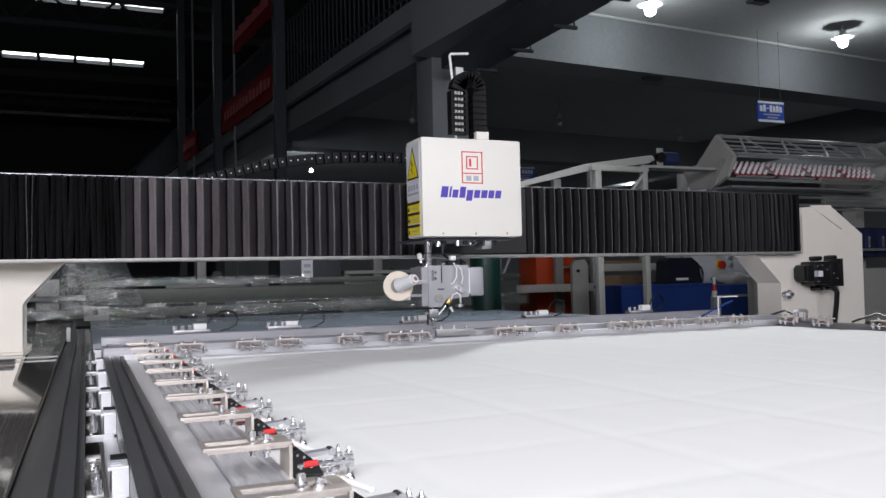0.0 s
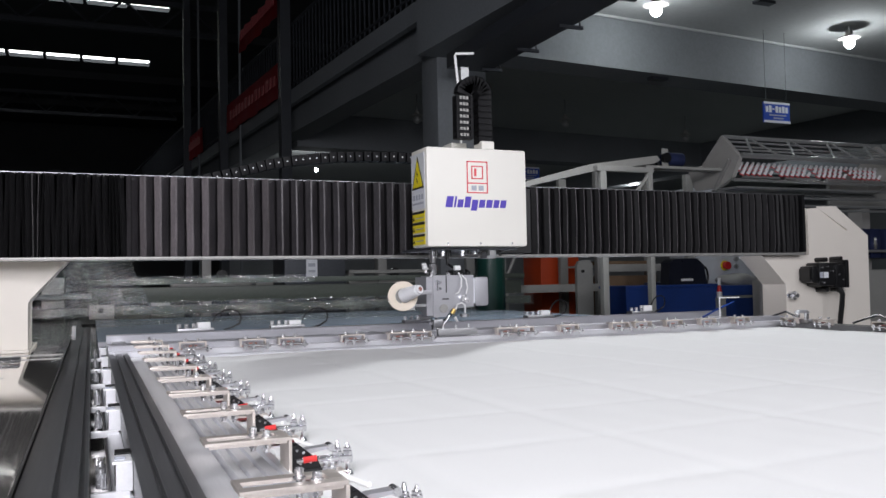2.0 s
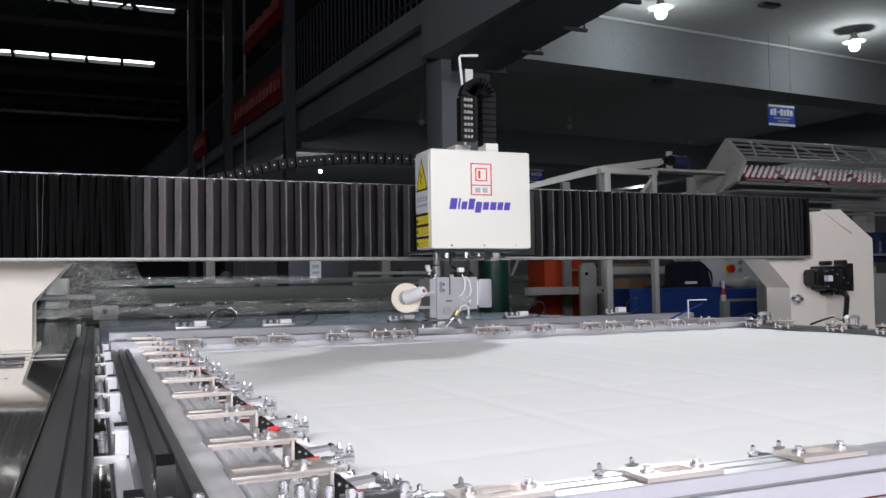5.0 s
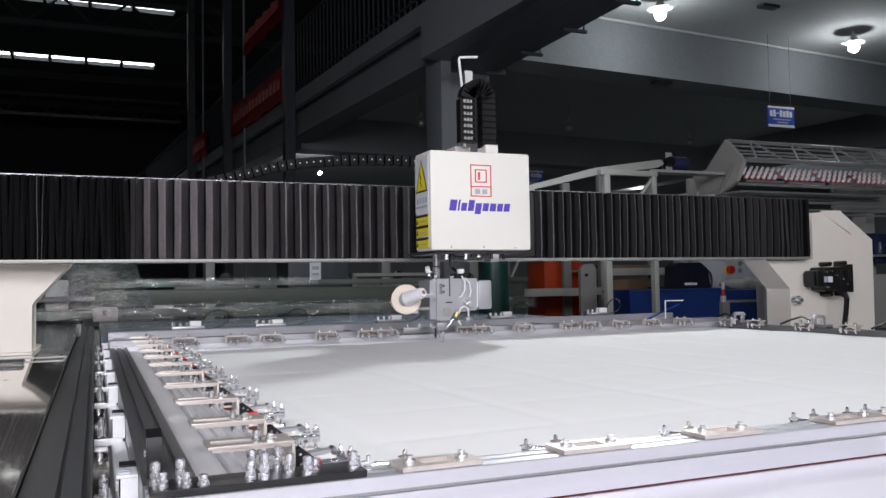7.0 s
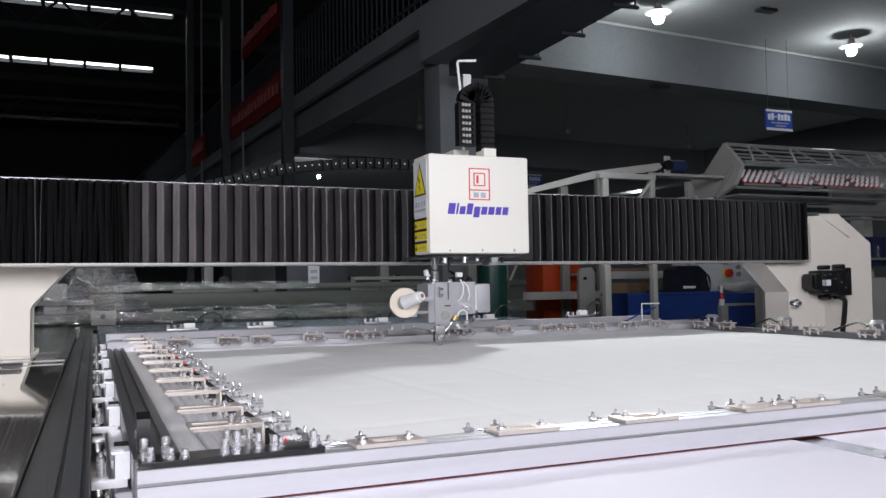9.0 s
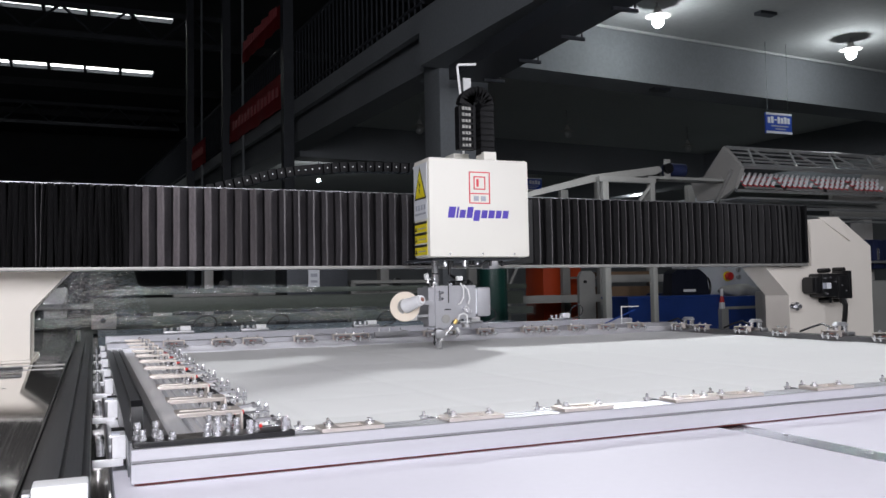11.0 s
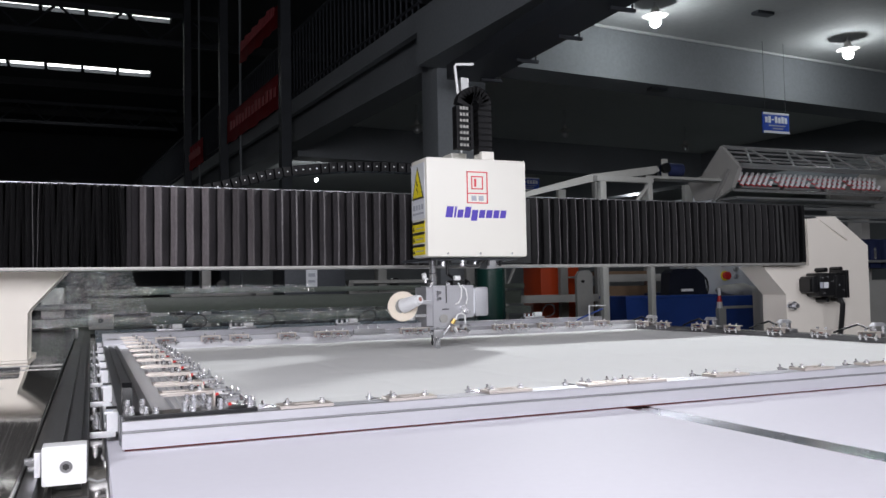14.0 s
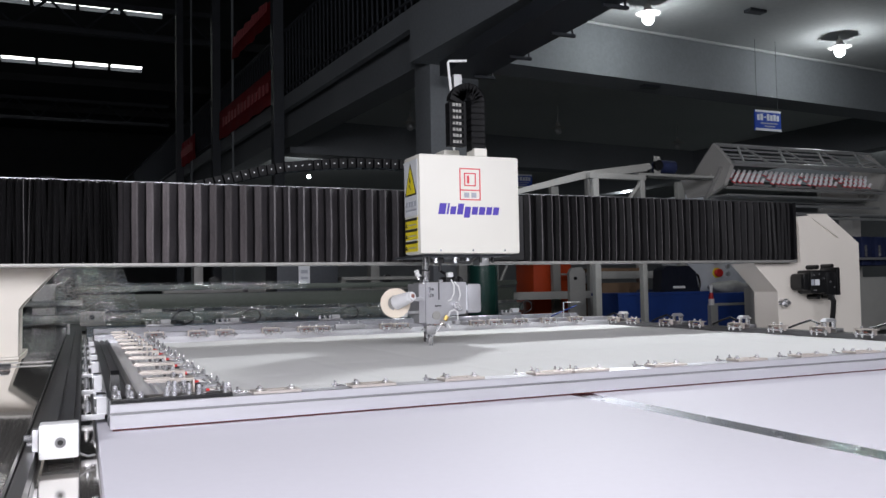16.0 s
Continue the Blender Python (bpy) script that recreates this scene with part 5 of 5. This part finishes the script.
for x in (5.12, 5.34):
    part("wheel", cyl(bmesh.new(), (x - 0.04, 6.6, 0.26), (x + 0.04, 6.6, 0.26), 0.26, 24), BLACK, chair)
for z in (0.915, 0.865):
    part("tail_light", box((4.965, 6.285, z - 0.012), (5.03, 6.30, z + 0.012), 0.003), LEDR, chair)
part("cloth_patch", box((5.12, 6.335, 0.985), (5.26, 6.35, 1.01), 0.006), WHITE_P, chair)
part("hoop", wire(bmesh.new(), [(5.10, 6.28, 0.86), (5.22, 6.27, 0.87), (5.29, 6.27, 0.82), (5.30, 6.27, 0.6)], 0.02), BLACK, chair)
bottle = thing("glue_bottle", "white bottle with a red cap on a post", "bottle")
part("post", box((5.44, 6.2, 0), (5.52, 6.28, 0.82)), RACK, bottle)
part("bottle", cyl(cyl(bmesh.new(), (5.48, 6.24, 0.82), (5.48, 6.24, 0.88), 0.026, 14), (5.48, 6.24, 0.94), (5.48, 6.24, 1.01), 0.016, 14), WHITE_P, bottle)
part("cap", cyl(bmesh.new(), (5.48, 6.24, 0.88), (5.48, 6.24, 0.94), 0.024, 14, 0.014), RED, bottle)
cab = thing("control_cabinet", "pale control cabinet with a red emergency knob", "cabinet")
part("body", box((6.06, 7.25, 0), (7.3, 7.7, 2.0), 0.008), mat("pale_grey_cabinet_paint", (0.60, 0.63, 0.66), 0.45, 0, 0.06, 5, 90, 0.04), cab)
kn = part("emergency_knob", cyl(bmesh.new(), (6.45, 7.19, 1.14), (6.45, 7.25, 1.14), 0.043, 20), RED, cab)
part("knob_plate", cyl(bmesh.new(), (6.45, 7.235, 1.14), (6.45, 7.249, 1.14), 0.055, 20), YELLOW, cab)
for x, z in ((6.42, 1.26), (6.60, 1.21), (6.60, 1.13)):
    part("push_button", cyl(bmesh.new(), (x, 7.22, z), (x, 7.25, z), 0.025, 14), TUBE, cab)
part("ring", wire(bmesh.new(), [(6.14 + 0.05 * math.cos(a), 7.22, 1.03 + 0.1 * math.sin(a)) for a in [k * 0.42 for k in range(16)]], 0.012), BLACK, cab)
bag = bmesh.new()
bmesh.ops.create_icosphere(bag, subdivisions=4, radius=1, matrix=Matrix.Translation((6.3, 6.9, 0.98)) @ Matrix.Diagonal((0.28, 0.12, 0.07, 1)))
for v in bag.verts:
    v.co += v.normal * 0.03 * noise.noise(v.co * 9)
tagged(part("plastic_bag", bag, RACK), "crumpled pale plastic bag on the blue stack", "bag")

# ---- spool machine behind the right leg ----
spool_m = thing("spool_stand", "grey embroidery machine top with rows of thread spools", "machine")
SX0, SX1 = 4.75, 6.50
panel_o = [(5.31, 2.174), (5.11, 1.974), (5.20, 1.82), (5.36, 1.75), (5.64, 1.756), (5.73, 1.944), (5.55, 1.958)]
for x in (SX0, SX1):
    sp = part("side_panel", prism(bmesh.new(), panel_o, "x", x - 0.02, x + 0.02), GREYM, spool_m)
    shift = 0.66 if x == SX0 else 0.0
    part("post", box((x + shift - 0.05, 5.45, 0), (x + shift + 0.05, 5.6, 1.74)), GREYM, sp)
part("panel_inset", prism(bmesh.new(), [(5.30, 1.78), (5.60, 1.78), (5.66, 1.90), (5.34, 1.93)], "x", SX0 - 0.026, SX0 - 0.02), GREYM, spool_m)
part("stay_bar", wire(bmesh.new(), [(SX0 - 0.04, 5.20, 1.96), (SX0 - 0.04, 5.38, 1.74)], 0.018), TRIM, spool_m)
for y, z, r in ((5.31, 2.165, 0.016), (5.11, 1.985, 0.022), (5.27, 2.12, 0.008), (5.23, 2.075, 0.008), (5.18, 2.04, 0.008), (5.20, 1.80, 0.012), (5.40, 1.72, 0.012), (5.25, 1.67, 0.012), (5.2, 1.60, 0.012), (5.15, 1.56, 0.01)):
    part("tube", wire(bmesh.new(), [(SX0, y, z), (SX1 + 0.05, y, z)], r, 8), TUBE, spool_m)
for k in range(4):
    x = SX0 + 0.12 + 0.45 * k
    part("brace", wire(bmesh.new(), [(x, 5.11, 1.985), (x + 0.12, 5.31, 2.165)], 0.010), TUBE, spool_m)
    part("brace", wire(bmesh.new(), [(x + 0.16, 5.31, 2.165), (x + 0.30, 5.11, 1.985)], 0.010), TUBE, spool_m)
    part("spool_bracket", box((x - 0.05, 5.16, 1.815), (x + 0.33, 5.19, 1.83)), TUBE, spool_m)
cone_m = mesh_of("spool", cyl(bmesh.new(), (0, 0, 0), (0.008, -0.017, 0.031), 0.014, 12, 0.011), THREAD, True)
base_m = mesh_of("spool_base", cyl(bmesh.new(), (-0.002, 0.004, -0.008), (0, 0, 0), 0.021, 12), CONE_R, True)
for row in range(3):
    for k in range(28):
        if k % 7 == 6 and row < 2:
            continue
        ob = new("spool", cone_m)
        ob.location = (SX0 + 0.06 + 0.0585 * k + 0.018 * row, 5.17 + 0.06 * row, 1.845 + 0.042 * row)
        ob.parent = spool_m
        o2 = new("spool_base", base_m)
        o2.parent = ob
trayb = part("thread_tray", box((SX0 + 0.03, 5.2, 1.735), (SX1 - 0.02, 5.5, 1.75)), TUBE, spool_m)
# lower machinery right of the leg
low = thing("embroidery_machine", "grey machine body with navy heads behind the gantry leg", "machine")
part("body", box((5.75, 5.6, 0), (7.6, 6.1, 0.98), 0.01), GREYM, low)
part("panel", box((6.02, 5.40, 1.62), (6.9, 5.45, 1.95), 0.01), RACK, low)
part("post", box((5.72, 4.95, 0.0), (5.80, 5.05, 1.42), 0.01), TUBE, low)
for k in range(6):
    part("sewing_unit", box((5.80 + 0.17 * k, 5.25, 1.16), (5.93 + 0.17 * k, 5.6, 1.42), 0.02), DBLUE, low)
    part("chrome_rod", cyl(bmesh.new(), (5.84 + 0.17 * k, 5.24, 1.24), (5.84 + 0.17 * k, 5.24, 1.34), 0.012, 8), CHROME, low)
part("rail", box((5.6, 5.18, 1.21), (7.2, 5.23, 1.23)), TUBE, low)
part("lower_cover", box((5.84, 5.1, 0.6), (7.2, 5.2, 1.06), 0.02), RACK, low)

# white arm frame with a small motor
arm_f = thing("white_arm_frame", "white painted steel arm frame behind the bellows", "frame")
part("post", box((3.49, 5.2, 0), (3.54, 5.25, 1.86), 0.003), RACK, arm_f)
part("post", box((3.92, 5.2, 0), (3.96, 5.25, 1.84), 0.003), RACK, arm_f)
part("top_bar", box((3.46, 5.198, 1.83), (3.97, 5.252, 1.87), 0.003), RACK, arm_f)
part("brace", wire(bmesh.new(), [(3.94, 5.22, 1.82), (3.80, 5.22, 1.66)], 0.014), RACK, arm_f)
part("slanted_arm", prism(bmesh.new(), [(2.80, 1.68), (2.80, 1.715), (3.44, 1.885), (4.05, 1.975), (4.08, 1.94), (4.02, 1.91), (3.45, 1.83)], "y", 5.26, 5.31), RACK, arm_f)
part("lower_arm", box((2.8, 5.5, 1.70), (4.6, 5.56, 1.735), 0.004), RACK, arm_f)
mo = part("small_motor", cyl(bmesh.new(), (4.19, 5.36, 1.965), (4.36, 5.36, 1.965), 0.055, 20), DBLUE, arm_f)
part("motor_plate", box((4.13, 5.30, 1.90), (4.19, 5.31, 2.04), 0.003), RACK, mo)
part("pulley", cyl(bmesh.new(), (4.155, 5.27, 1.965), (4.155, 5.30, 1.965), 0.04, 18), BLACK, mo)
part("pulley", cyl(bmesh.new(), (4.04, 5.30, 1.91), (4.04, 5.34, 1.91), 0.045, 18), BLACK, mo)
part("motor_shelf", box((3.96, 5.28, 1.88), (4.8, 5.42, 1.90)), RACK, mo)
# office windows in the far gallery wall
win = thing("far_window", "dim blue-grey window strip in the far wall", "window")
for k in range(5):
    w0 = part("pane", box((10.0 + 1.05 * k, 23.9, 1.9), (10.95 + 1.05 * k, 23.95, 3.0)), mat("window_blue_grey", (0.30, 0.36, 0.45), 0.25, 0, 0.1, 1), win)
    part("frame", box((9.95 + 1.05 * k, 23.86, 1.85), (10.0 + 1.05 * k, 23.99, 3.05)), RACK, w0)
part("sill", box((9.9, 23.8, 1.8), (15.3, 23.99, 1.85)), RACK, win)


# ---- what moves ----
TRAVEL = [(0.0, 0.0000), (1.5, 0.0000), (1.7, 0.0033), (2.0, 0.0201), (2.5, 0.0520), (3.0, 0.0911), (3.5, 0.1278), (4.0, 0.1636), (6.5, 0.3446), (7.0, 0.3851), (7.5, 0.4233), (8.0, 0.4619), (8.5, 0.5023), (9.0, 0.5432),
          (11.5, 0.7476), (12.0, 0.7904), (12.5, 0.8305), (13.0, 0.8757), (13.5, 0.9197), (14.0, 0.9621), (14.5, 1.0044), (15.0, 1.0484), (15.5, 1.0910), (16.0, 1.1339)]
DROP = [(0.0, 0.0365), (0.1, 0.026), (0.2, 0.012), (0.3, 0.002), (0.4, 0.0), (16.0, 0.0)]


def motions():
    for ob, at in MOVERS:
        walk(ob, [(t, Matrix.Translation((0, s, 0)) @ at) for t, s in TRAVEL])
    walk(head, [(t, pose(0, 0, z)) for t, z in DROP])
    walk(loop, [(t, pose(0, 0, z * 0.5)) for t, z in DROP])


motions()
